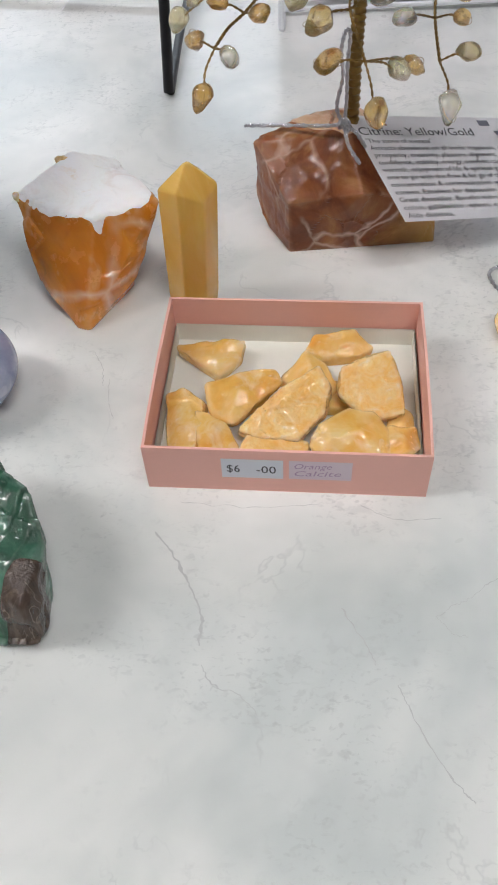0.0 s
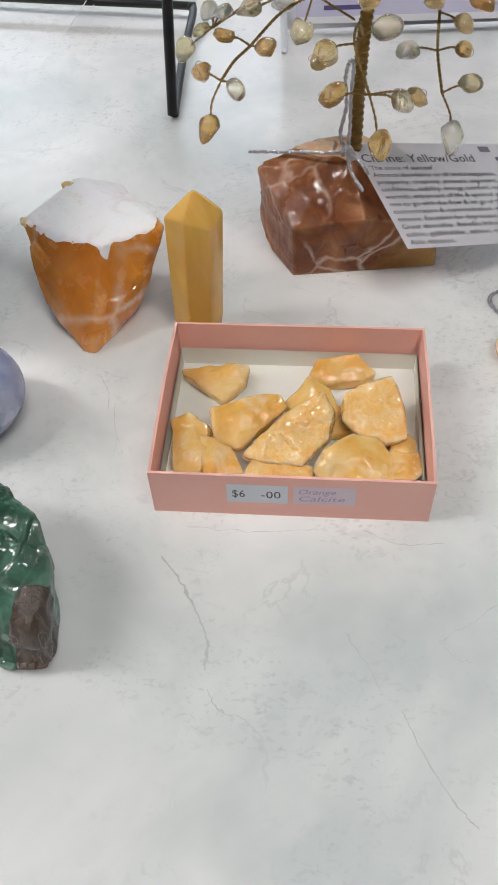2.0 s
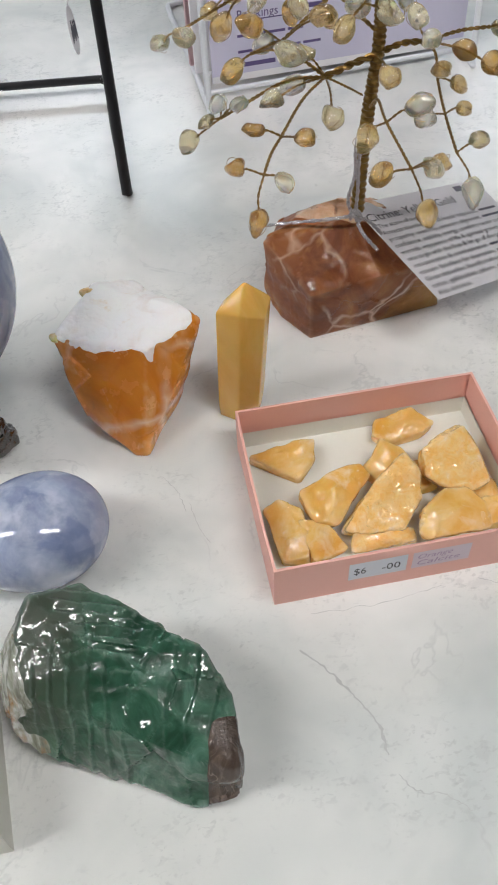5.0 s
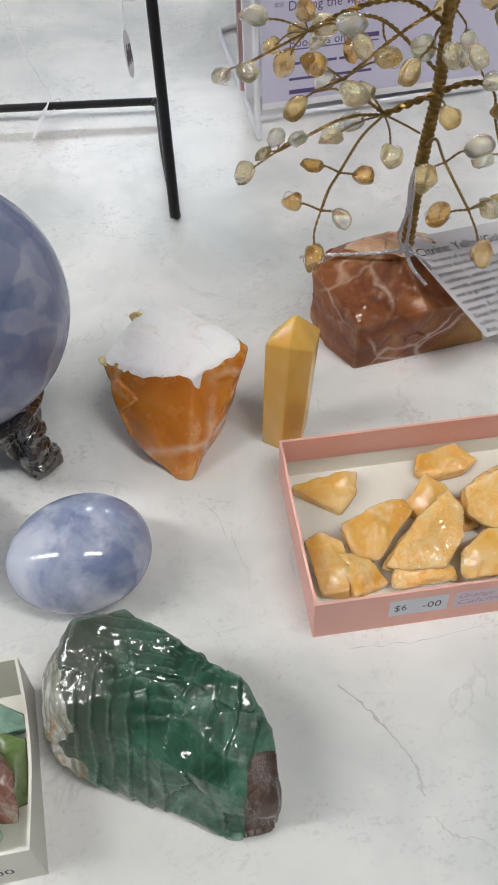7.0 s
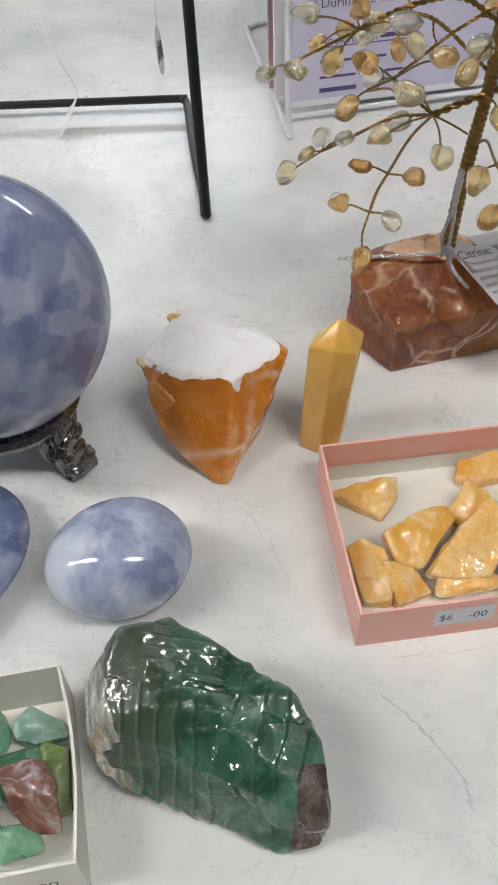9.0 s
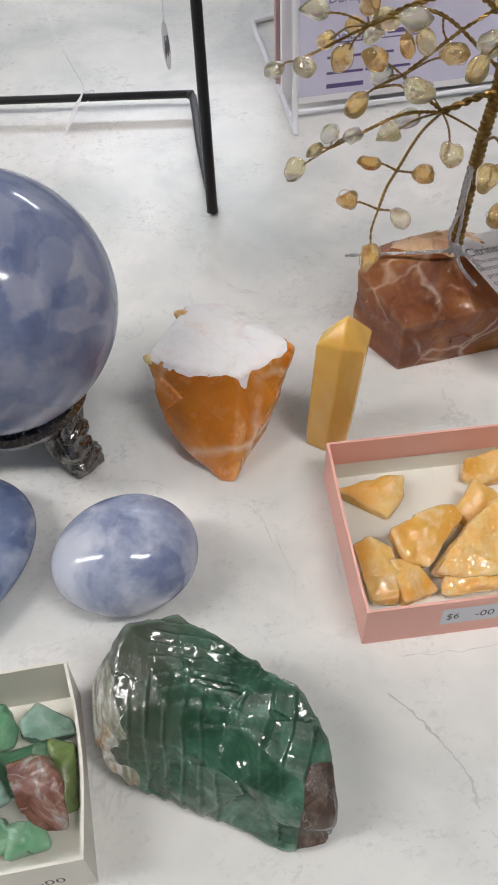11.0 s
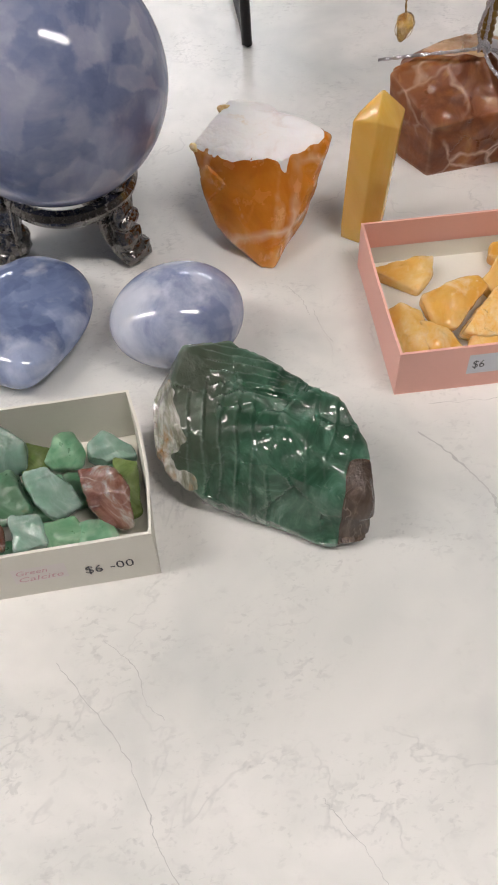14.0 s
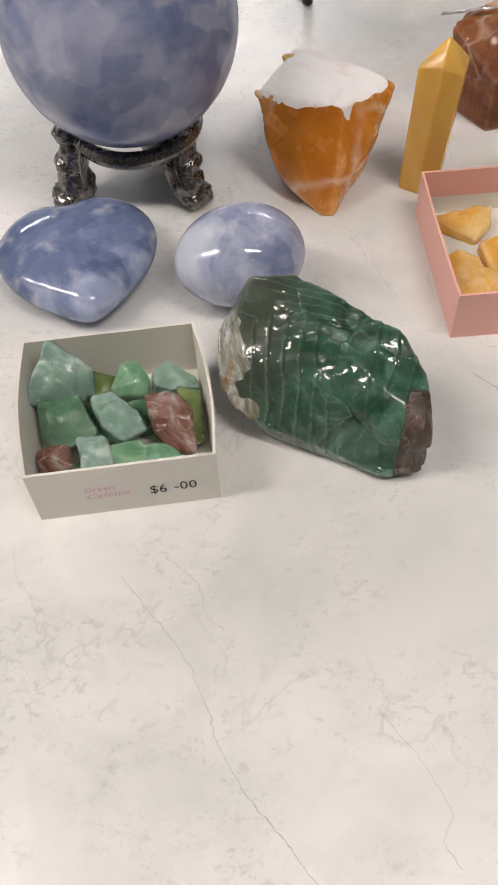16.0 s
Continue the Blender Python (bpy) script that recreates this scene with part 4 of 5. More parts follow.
WHITE_C = [(-23.52, 13.15), (-15.85, 12.85), (-15.85, 20.20), (-23.52, 20.55)]
white_box, wc = tray("gift_box", WHITE_C, 3.22, 0.12, WHITE_CARD, "open white card gift box holding green calcite chips", 0.28)
front = (wc[1] - wc[0]).normalized()
wf = plane_at((wc[0].x, wc[0].y, 0), front, (0, 0, 1))
part("price", writing("$6", 0.82, wf @ turn(4.75, 1.02, 0.03), 0.72), INK, white_box, "printed price", smooth=False)
part("price", writing("-00", 0.82, wf @ turn(5.75, 1.07, 0.03), 0.98), INK, white_box, "printed price", smooth=False)
s = part("sticker", bar(2.1, 1.1, wf @ turn(0, 0, 0.015), 2.0, 1.05), plain("washed-out label", (0.78, 0.74, 0.72), 0.5, vary=0.04), white_box, "washed-out paper label", smooth=False)
for words, dy, width in (("Green", 0.62, 1.25), ("Calcite", 0.12, 1.8)):
    part("handwriting", writing(words, 0.5, wf @ turn(2.1, 1.05 + dy, 0.03) @ SLANT, width), RED_INK, s, "faded pink handwriting", smooth=False)


# ================= chips in the boxes =================
def chip(at, tilt, thick, corners, mat, seed, label, group, base=0.22):
    """A broken slab: its face a ragged polygon, its sides slanting, its back smaller."""
    rng, pts = random.Random(seed), []
    m = turn(at[0], at[1], at[2], 0, tilt[0], tilt[1])
    for x, y in corners:
        pts.append(m @ Vector((x * 0.96, y * 0.96, rng.uniform(-0.10, 0.05))))
        pts.append(m @ Vector((x * rng.uniform(0.84, 1.04), y * rng.uniform(0.84, 1.04), -thick * rng.uniform(0.55, 1.1))))
    pts.append(m @ Vector((rng.uniform(-0.4, 0.4), rng.uniform(-0.3, 0.3), 0.14)))
    bm = rock(pts, 0.12, 2, 0.10, 0.9, 0.12, 0.9, seed=seed, floor=base, grow=0.10, fine=0.012, facets=0.03, facet_freq=0.8, after=0.3)
    low = min(v.co.z for v in bm.verts)
    for v in bm.verts:  # each chip reaches down to what it lies on
        v.co.z -= max(low - base - 0.25, 0) * max(0.0, min(1.0, (at[2] - v.co.z) / max(at[2] - low, 0.1)))
    solo("calcite_chip", bm, mat, (at[0], at[1], base), label, "stone", group, sharp=30)


for k, (at, tilt, thick, corners) in enumerate(AMBER_CHIPS):
    chip(at, tilt, thick, corners, SUGAR if k in (4, 7, 10) else AMBER, 20 + k,
         "sugary sparkling orange calcite chip in a pink box" if k in (4, 7, 10) else "broken translucent orange calcite chip in a pink box", "orange calcite chips")
KINDS = {"P": (PALE_MINT, "pale mint calcite chip with a sugary face in a white box"), "M": (MINT, "translucent green calcite chip in a white box"),
         "R": (RUST_MINT, "rust-streaked grey green calcite chip in a white box"), "O": (OLIVE, "olive green calcite chip in a white box"), "D": (DEEP_MINT, "dark green calcite chip in a white box")}
for k, (kind, at, tilt, thick, corners) in enumerate(GREEN_CHIPS):
    chip(at, tilt, thick, corners, KINDS[kind][0], 60 + k, KINDS[kind][1], "green calcite chips")


# ================= large raw stones =================
bm = rock(ORANGE_PTS, 0.14, 2, 0.12, 0.5, 0.16, 0.45, 0.0, (0.3, 0.5, 0.8), 0.9, 0.008, 2, grow=0.14, facets=0.03, facet_freq=0.45, after=0.3)
orange = thing("raw_calcite", (-7.3, 33.5, 0), "raw orange calcite lump with a white crusted top", "stone")


def crusted(f):
    """Whether a face of the orange lump lies under its white crust, which runs down in one drip."""
    c = f.calc_center_median()
    flat = f.normal.z > 0.60 + 0.12 * noise.noise(c * 1.7) + 0.08 * noise.noise(c * 5.0)
    drip = c.z > 4.4 and abs(c.x + 6.2 + 0.08 * noise.noise(c * 3)) < 0.10 + 0.3 * (c.z - 4.4)
    return (c.z > 4.4 if drip else c.z > 4.35 - 0.3 * max(c.y - 33.5, 0)) and c.x < -3.75 + 0.4 * noise.noise(c * 1.5) and (flat or (drip and c.y < 33))


crust = split_off(bm, crusted, 0.012)
part("stone_body", bm, ORANGE, orange, sharp=30)
part("crust", crust, CRUST, orange, "chalky white crust", sharp=60)
for q, r in ((ORANGE_PTS[0], 0.42), (Vector(ORANGE_PTS[2]) - Vector((0.1, 0.5, 0.25)), 0.75)):
    pts = [Vector(q) + Vector((random.uniform(-1, 1) * r, random.uniform(-1, 1) * r * 0.7, random.uniform(-0.7, 0.35) * r)) for _ in range(14)]
    part("knob", rock(pts, 0.2, 2, 0.05, 1.5, 0.05, 2, seed=4), OCHRE, orange, "pale ochre knob")

bm = rock(RED_PTS, 0.17, 1, 0.06, 0.7, 0.20, 0.55, 0.0, (0.25, 0.45, 0.85), 1.5, 0.012, 5, grow=0.06, facets=0.05, facet_freq=0.5, after=0.15)
red_rock = thing("raw_calcite", (6.5, 37.5, 0), "blocky red and honey calcite rock with pale veins", "stone")
cap = split_off(bm, lambda f: (lambda c: c.z - 0.25 * abs(c.x - 6.2) + 0.5 * (c.y - 38.2) > 5.3 + 0.2 * noise.noise(c))(f.calc_center_median()), 0.03)
part("stone_body", bm, RED, red_rock, sharp=24)
part("pale_cap", cap, PALE_RED, red_rock, "paler pink broken top", sharp=24)

def cleave(bm, along, tread, depth, where):
    """Breaks a surface into parallel cleavage steps, as deep as where(point) allows."""
    along = Vector(along).normalized()
    bm.normal_update()
    moved = []
    for v in bm.verts:
        q, k = v.co, where(v.co)
        s = (q.dot(along) + 0.18 * noise.noise(q * 0.6) + 0.04 * noise.noise(q * 2.6)) / tread
        u = s - math.floor(s)
        size = 0.45 + 0.75 * abs(noise.noise(Vector((math.floor(s) * 3.7, q.z * 0.3, q.y * 0.4))))
        saw = u if u < 0.82 else (1 - u) * 4.55
        moved.append(q + v.normal * depth * size * k * (saw - 0.5) * min(1.0, max(0.0, q.z / 0.7)))
    for v, q in zip(bm.verts, moved):
        v.co = q


def ease(x, a, b):
    t = min(1.0, max(0.0, (x - a) / (b - a)))
    return t * t * (3 - 2 * t)


bm = rock(GREEN_PTS, 0.11, 2, 0.14, 0.4, 0.10, 0.6, 0.0, (0, 0, 1), 0.61, 0.008, 9, grow=0.15, facets=0.05, facet_freq=0.38, after=0.2)
cleave(bm, (1.0, -0.30, 0.0), 0.66, 0.22, lambda q: ease(-q.x, 10.6, 11.2) * ease(-q.y, -18.4, -17.6))  # upright columns on the near face
cleave(bm, (0.30, 1.0, -0.35), 0.42, 0.24, lambda q: ease(q.z, 4.3, 4.9) * ease(q.x, -12.7, -12.2) * ease(-q.x, 9.4, 10.2))  # ladder of steps below the crest
cleave(bm, (0.8, -0.5, 0.3), 0.8, 0.14, lambda q: ease(q.x, -10.2, -9.4))
green = thing("raw_calcite", (-11, 16, 0), "large raw glossy green calcite with a brown broken end", "stone")
skin = split_off(bm, lambda f: (lambda c: c.x - 0.45 * (c.y - 13) > -8.2 + 0.10 * noise.noise(c * 1.2) and c.y < 14.0 and c.z < 4.0)(f.calc_center_median()), 0.01)
pale = split_off(bm, lambda f: (lambda c: c.x < -14.1 - 0.10 * (c.y - 16) + 0.7 * noise.noise(c * 0.8) + 0.3 * noise.noise(c * 2.5))(f.calc_center_median()), 0.02)
part("stone_body", bm, GREEN, green, sharp=26)
part("brown_end", skin, BROWN_SKIN, green, "dark brown broken end", sharp=24)
part("pale_end", pale, PALE_SKIN, green, "pale white and rust coloured crust", sharp=24)


# ================= polished stones =================
def tower_point(base, tip, width, rz):
    """A six-sided polished column with a pointed end."""
    base, tip = Vector(base), Vector(tip)
    bm, rings = bmesh.new(), []
    for z, k in ((0.0, 0.84), (0.10, 0.90), (0.84, 0.97)):
        q = base.lerp(tip, z)
        ring = []
        for i in range(6):
            a = radians(rz + 60 * i)
            r = width / 2 * k * (1.0 + (0.10 if i % 3 == 0 else -0.03))
            ring.append(bm.verts.new((q.x + math.cos(a) * r, q.y + math.sin(a) * r * 0.92, q.z + (0.35 * math.sin(i * 2.1) if z > 0.5 else 0))))
        rings.append(ring)
    top = bm.verts.new(tip)
    bm.faces.new(rings[0][::-1])
    for r, s in zip(rings, rings[1:]):
        for i in range(6):
            bm.faces.new((r[i], r[(i + 1) % 6], s[(i + 1) % 6], s[i]))
    for i in range(6):
        bm.faces.new((rings[-1][i], rings[-1][(i + 1) % 6], top))
    bmesh.ops.bevel(bm, geom=list(bm.edges), offset=0.09, segments=3, affect="EDGES", profile=0.5)
    return bm


solo("calcite_tower", tower_point(*TOWER_SHAPE), TOWER, TOWER_SHAPE[0], "polished honey calcite tower with a faceted point", "crystal", sharp=20)


def ellipsoid(c, r, rz=0.0, egg=0.0, tilt=0.0, wob=0.0):
    bm = bmesh.new()
    bmesh.ops.create_icosphere(bm, subdivisions=5, radius=1)
    m = turn(c[0], c[1], c[2], rz, 0, tilt)
    for v in bm.verts:
        x, y, z = v.co
        k = 1 + egg * x + wob * noise.noise(v.co * 1.3)
        v.co = m @ Vector((x * r[0], y * r[1] * k, z * r[2] * k))
    return bm


solo("palm_stone", ellipsoid(*EGG), BLUE_EGG, (EGG[0][0], EGG[0][1], 0), "polished egg-shaped pale blue calcite stone", "stone", sharp=0)


def heart(c, width, length, height, rz):
    """A puffed heart, lying on its back, its point towards the table's edge."""
    bm, n = bmesh.new(), 96
    outline = []
    for i in range(n):
        t = 2 * math.pi * i / n
        s = t if t < math.pi else t - 2 * math.pi
        low = (1 - math.cos(t)) / 2
        x = math.sin(t) * (1 - 0.26 * low ** 1.6)
        y = math.cos(t) - 0.17 * math.exp(-((s / 0.26) ** 2)) - 0.16 * math.exp(-(((abs(s) - math.pi) / 0.42) ** 2)) + 0.10
        outline.append(Vector((x * width / 2, y * length / 2.1, 0)))
    rows = []
    for k in range(-13, 14):
        a = math.pi / 2 * k / 13.6
        s, z = max(math.cos(a), 0.0) ** 0.6, math.sin(a)
        lift = height / 2 * (z if z > 0 else z * 1.0)
        rows.append([bm.verts.new((p.x * s, p.y * s + (1 - s) * 0.04 * length, lift)) for p in outline])
    for r, s in zip(rows, rows[1:]):
        for i in range(n):
            bm.faces.new((r[i], r[(i + 1) % n], s[(i + 1) % n], s[i]))
    bm.faces.new(rows[0][::-1])
    bm.faces.new(rows[-1])
    for _ in range(3):
        bmesh.ops.smooth_vert(bm, verts=bm.verts, factor=0.5, use_axis_x=True, use_axis_y=True, use_axis_z=True)
    low = min(v.co.z for v in bm.verts)
    m = turn(c[0], c[1], -low, rz)
    for v in bm.verts:
        v.co = m @ v.co
    return bm


solo("heart_stone", heart(*HEART), BLUE_HEART, (HEART[0][0], HEART[0][1], 0), "polished puffed blue calcite heart lying flat", "stone", sharp=0)

# ================= sphere and its stand =================
SC, SR = Vector((-17.10, 34.43, 9.63)), 5.78
solo("crystal_ball", ellipsoid(SC, (SR, SR, SR)), BLUE_BALL, (SC.x, SC.y, SC.z - SR), "large polished cloudy blue calcite sphere on a pewter stand", "sphere", sharp=0)
stand = thing("sphere_stand", (SC.x, SC.y, 0), "dark pewter sphere stand with three ornate winged feet", "stand")
ring_path = [(SC.x + 3.05 * math.cos(a), SC.y + 3.05 * math.sin(a), 3.95) for a in [2 * math.pi * i / 64 for i in range(65)]]
part("ring", tube(bmesh.new(), ring_path, 0.40, 10, lambda i, a: 1.0 + 0.5 * abs(math.cos(a)), False), PEWTER, stand)


def foot(angle, reach, seed):
    """A plain small winged ornament: robe, folded wings and a rounded top, leaning out."""
    bm, a = bmesh.new(), radians(angle)
    o, s = Vector((math.cos(a), math.sin(a), 0)), Vector((-math.sin(a), math.cos(a), 0))
    c = Vector((SC.x, SC.y, 0))
    lumps = [(o * 3.7 + Vector((0, 0, 0.75)), (0.85, 0.75, 0.85)), (o * 4.3 + Vector((0, 0, 0.38)), (0.75, 0.85, 0.42)), (o * 3.6 + Vector((0, 0, 1.9)), (0.6, 0.62, 0.95)),
             (o * 3.75 + Vector((0, 0, 3.0)), (0.5, 0.5, 0.52)), (o * 4.15 + Vector((0, 0, 1.75)), (0.42, 0.62, 0.40)), (o * 4.75 + s * 0.35 + Vector((0, 0, 0.22)), (0.4, 0.35, 0.26))]
    for q, r in lumps:
        made = bmesh.ops.create_icosphere(bm, subdivisions=3, radius=1)["verts"]
        for v in made:
            k = 1 + 0.22 * noise.noise(v.co * 2.2 + Vector((seed * 5, 0, q.z)))
            v.co = c + q + (o * v.co.x * r[0] * 1.25 + s * v.co.y * r[1] * 1.35 + Vector((0, 0, v.co.z * r[2]))) * k
    for side in (-1, 1):
        made = bmesh.ops.create_icosphere(bm, subdivisions=3, radius=1)["verts"]
        for v in made:
            ridges = 1 + 0.10 * math.sin(9 * v.co.y + 3 * v.co.z)
            q = Vector((v.co.x * 0.22 * ridges, v.co.y * 0.62, v.co.z * 1.25))
            v.co = c + o * (3.15 + q.x - 0.12 * q.z + 0.25 * abs(q.y)) + s * side * (0.95 + q.y * 1.15 + 0.18 * q.z) + Vector((0, 0, 2.0 + q.z))
    for v in bm.verts:
        flat = v.co - c
        v.co = c + flat - o * (flat.dot(o) * (1 - reach))
        v.co.z = max(v.co.z, 0.0) * 1.42
    return bm


for k, (angle, reach) in enumerate(FEET):
    ob = part("foot", foot(angle, reach, k + 1), PEWTER, stand, "winged pewter foot")
    fused = ob.modifiers.new("fused", "REMESH")
    fused.mode, fused.voxel_size, fused.use_smooth_shade = "VOXEL", 0.0005, True

# ================= black easel =================
easel = thing("display_easel", (-15, 58, 0), "black steel wire display easel standing on the table", "stand")
up = Vector((0.035, 0.34, 1.0)).normalized()
fr, fl = Vector((-4.15, 51.9, 0.32)), Vector((-30.5, 54.5, 0.32))
cr, cl = Vector((-3.1, 66.1, 1.2)), Vector((-30.0, 71.0, 1.2))
part("upright", tube(bmesh.new(), [fr, fr + up * 14, fr + up * 27], 0.36, 12), BLACK_METAL, easel)
part("upright", tube(bmesh.new(), [fl, fl + up * 14, fl + up * 27], 0.36, 12), BLACK_METAL, easel)
part("base_bar", tube(bmesh.new(), smooth_path([fr + Vector((0.1, 0.1, 0.02)), fr.lerp(cr, 0.5), cr + Vector((0.05, -1.0, -0.12)), cr + Vector((-0.15, -0.2, 0)),
                                                 cr + Vector((-1.0, 0.15, 0)), cr.lerp(cl, 0.5), cl + Vector((1.0, 0, 0)), cl, cl + Vector((0, -1, 0)), fl], 8), 0.30, 12), BLACK_METAL, easel)
part("hook", tube(bmesh.new(), smooth_path([(-14.6, 75.5, 10.0), (-14.4, 75.2, 8.6), (-13.5, 75, 8.2), (-12.6, 75.2, 8.7), (-12.4, 75.5, 10.0)], 6), 0.3, 10), BLACK_METAL, easel)
part("crossbar", tube(bmesh.new(), [fl + up * 26.5, fr + up * 26.5], 0.32, 10), BLACK_METAL, easel)


def hang_tag(at, rz, rx, length, string, label, ry=0.0):
    e = thing("price_tag", at, label, "tag")
    bm = bmesh.new()
    m = turn(*at, rz, rx, ry)
    outline = [(math.cos(2 * math.pi * i / 24) * 0.62, math.sin(2 * math.pi * i / 24) * length) for i in range(24)]
    for z in (0.0, 0.05):
        f = [bm.verts.new(m @ Vector((x, y, z))) for x, y in outline]
        bm.faces.new(f if z else f[::-1])
    vs = list(bm.verts)
    for i in range(24):
        j = (i + 1) % 24
        bm.faces.new((vs[i], vs[j], vs[24 + j], vs[24 + i]))
    part("card", bm, PAPER, e, smooth=False)
    part("string", tube(bmesh.new(), smooth_path(string, 8), 0.045, 6), PAPER, e, "thin white string")
    return e, m


hang_tag((-12.0, 66.2, 0.95), -40, 22, 2.1, [(-11.0, 67.2, 1.0), (-10.4, 67.5, 1.3), (-10.4, 67.6, 1.7), (-11.0, 67.4, 1.7), (-11.1, 67.9, 2.2), (-12.4, 70.0, 5.0), (-13.4, 74.8, 8.3)],
         "small white card tag hanging from the easel on string", -44)
tag, tm = hang_tag((-4.97, 63.2, 6.43), 62, 86, 1.7, [(-4.97, 63.2, 8.1), (-4.9, 63.1, 10.5), (-4.6, 62.8, 14.0)], "small paper tag with dark print hanging in the easel")
for k in range(9):
    part("print_bar", bar(0.16, 0.75 + 0.25 * ((k * 7) % 3), tm @ turn(0, 0, 0.06), -0.45 + 0.1 * k, -0.75 + 0.12 * ((k * 5) % 4)), GREY_INK, tag, smooth=False)

# ================= gem tree on the red rock =================
gem_tree = thing("gem_tree", (6.43, 37.5, 6.0), "wire gem tree with citrine chip leaves on a rock", "ornament")
TB = Vector((6.43, 37.6, 5.9))
TRUNK = smooth_path([TB, (6.38, 37.35, 9.5), (6.42, 37.1, 12.5), (6.6, 37.0, 15.2), (6.35, 36.6, 18.0), (6.1, 36.2, 21.5), (6.0, 36.2, 24.5)], 26)
part("trunk", tube(bmesh.new(), TRUNK, lambda i: 0.35 - 0.0009 * i, 12, lambda i, a: 1 + 0.15 * math.sin(a * 1.0 + i * 2.3)), BRONZE_WIRE, gem_tree, "trunk of closely wound bronze wire")

GEM_MESHES = []
for k in range(7):
    bm = bmesh.new()
    bmesh.ops.create_icosphere(bm, subdivisions=3, radius=1)
    rng = random.Random(k + 70)
    sx, sy = rng.uniform(0.75, 1.0), rng.uniform(0.6, 0.85)
    cuts = [(Vector([rng.gauss(0, 1) for _ in range(3)]).normalized(), rng.uniform(0.62, 0.9)) for _ in range(7)]
    for v in bm.verts:
        q = v.co.copy()
        for n, d in cuts:
            over = q.dot(n) - d
            if over > 0:
                q -= n * over * 0.85
        q *= 1 + 0.12 * noise.noise(v.co * 1.4 + Vector((k * 4, 0, 0)))
        taper = 1 - (0.35 if k in (1, 4) else 0.1) * q.z
        v.co = Vector((q.x * sx * taper, q.y * sy * taper, q.z * 1.15))
    GEM_MESHES.append(finish(bm, (0, 0, 0), True, 0))
    GEM_MESHES[-1].materials.append(CITRINE)


def gem(at, size, kind, hang):
    """One tumbled chip, its long side along hang."""
    ob = new("gem", GEM_MESHES[kind])
    ob.parent = gem_tree
    q = Vector(hang).to_track_quat("Z", "Y")
    ob.matrix_local = Matrix.LocRotScale((Vector(at) - ORIGIN[gem_tree]) * CM, q, Vector((size, size, size)) * 1.08)
    return ob


def twig(start, at, size, seed, wire=0.031):
    """A twisted twig from a branch to a chip, ending in a loop of wire round it."""
    rng = random.Random(seed)
    start, at = Vector(start), Vector(at)
    way = at - start
    bend = start.lerp(at, 0.5) + Vector((rng.uniform(-0.12, 0.12), rng.uniform(-0.12, 0.12), 0.06 * way.length))
    near = at - way.normalized() * size * 0.9
    bm = twisted(bmesh.new(), smooth_path([start, bend, near], 6), wire)
    along, side = way.normalized(), way.orthogonal().normalized()
    side = Matrix.Rotation(rng.uniform(0, 6.28), 3, along) @ side
    loop = [at + along * size * -1.05 * math.cos(t) + side * size * 0.86 * math.sin(t) for t in [2 * math.pi * i / 20 for i in range(21)]]
    tube(bm, loop[2:17], 0.014, 5)
    part("twig", bm, BRONZE_WIRE, gem_tree)
    hang = (way.normalized() + Vector((rng.uniform(-0.3, 0.3), rng.uniform(-0.3, 0.3), -0.3))).normalized()
    gem(at, size, seed % 7, hang)


def limb(points, radius):
    bm = twisted(bmesh.new(), smooth_path(points, 8), radius * 0.56, radius * 3.0, 6)
    part("limb", bm, BRONZE_WIRE, gem_tree, "twisted wire limb")


J0, J1, J2, J3 = (6.5, 37.0, 14.9), (4.06, 36.8, 14.4), (-0.06, 32.7, 12.8), (1.22, 34.3, 13.45)
R0, R1, R2, N0, N1, N2 = (6.40, 37.1, 12.3), (5.5, 33.0, 14.0), (5.99, 31.1, 12.8), (9.71, 37.0, 13.3), (9.48, 35.3, 12.4), (9.62, 33.9, 11.2)
NB, X0 = (2.06, 37.0, 16.2), (9.0, 37.2, 15.0)
for pts, r in LIMBS(J0, J1, J2, J3, R0, R1, R2, N0, N1, N2, NB, X0):
    limb(pts, r)
for k, (start, at, size) in enumerate(GEMS(J0, J1, J2, J3, R0, R1, R2, N0, N1, N2, NB, X0)):
    twig(start, at, size, k + 1)

# silver cord tied round the trunk, with the card on it
cord = thing("silver_cord", (6.1, 36.7, 6.2), "silver metallic cord knotted round the tree trunk", "cord")


def braid(path):
    pts = smooth_path(path, 10)
    return tube(bmesh.new(), pts, 0.085, 8, lambda i, a: 1 + 0.42 * math.sin(2 * a + i * 1.9))


part("loop", braid([(5.9, 36.75, 6.6), (5.55, 36.8, 7.6), (5.75, 36.6, 9.2), (5.6, 36.4, 10.6), (5.75, 36.5, 11.4), (6.0, 36.7, 11.2), (5.95, 36.7, 9.6), (6.0, 36.7, 8.0), (5.95, 36.7, 6.7)]), SILVER, cord)
part("tail", braid([(5.95, 36.7, 6.65), (4.8, 37.2, 6.35), (2.6, 38.4, 5.75), (0.98, 39.25, 5.3)]), SILVER, cord)
part("tail", braid([(5.95, 36.6, 6.6), (6.4, 35.9, 6.75), (6.9, 35.2, 6.3)]), SILVER, cord)
part("tail", braid([(5.95, 36.6, 6.6), (6.1, 35.8, 6.1), (6.65, 35.0, 5.5)]), SILVER, cord)
bm = bmesh.new()
for k in range(3):
    tube(bm, [Vector((5.95, 36.65, 6.6)) + Vector((0.26 * math.cos(t + k), 0.22 * math.sin(t), 0.2 * math.sin(t * 2 + k) + 0.1 * k)) for t in [6.28 * i / 24 for i in range(25)]], 0.085, 7)
part("knot", bm, SILVER, cord)

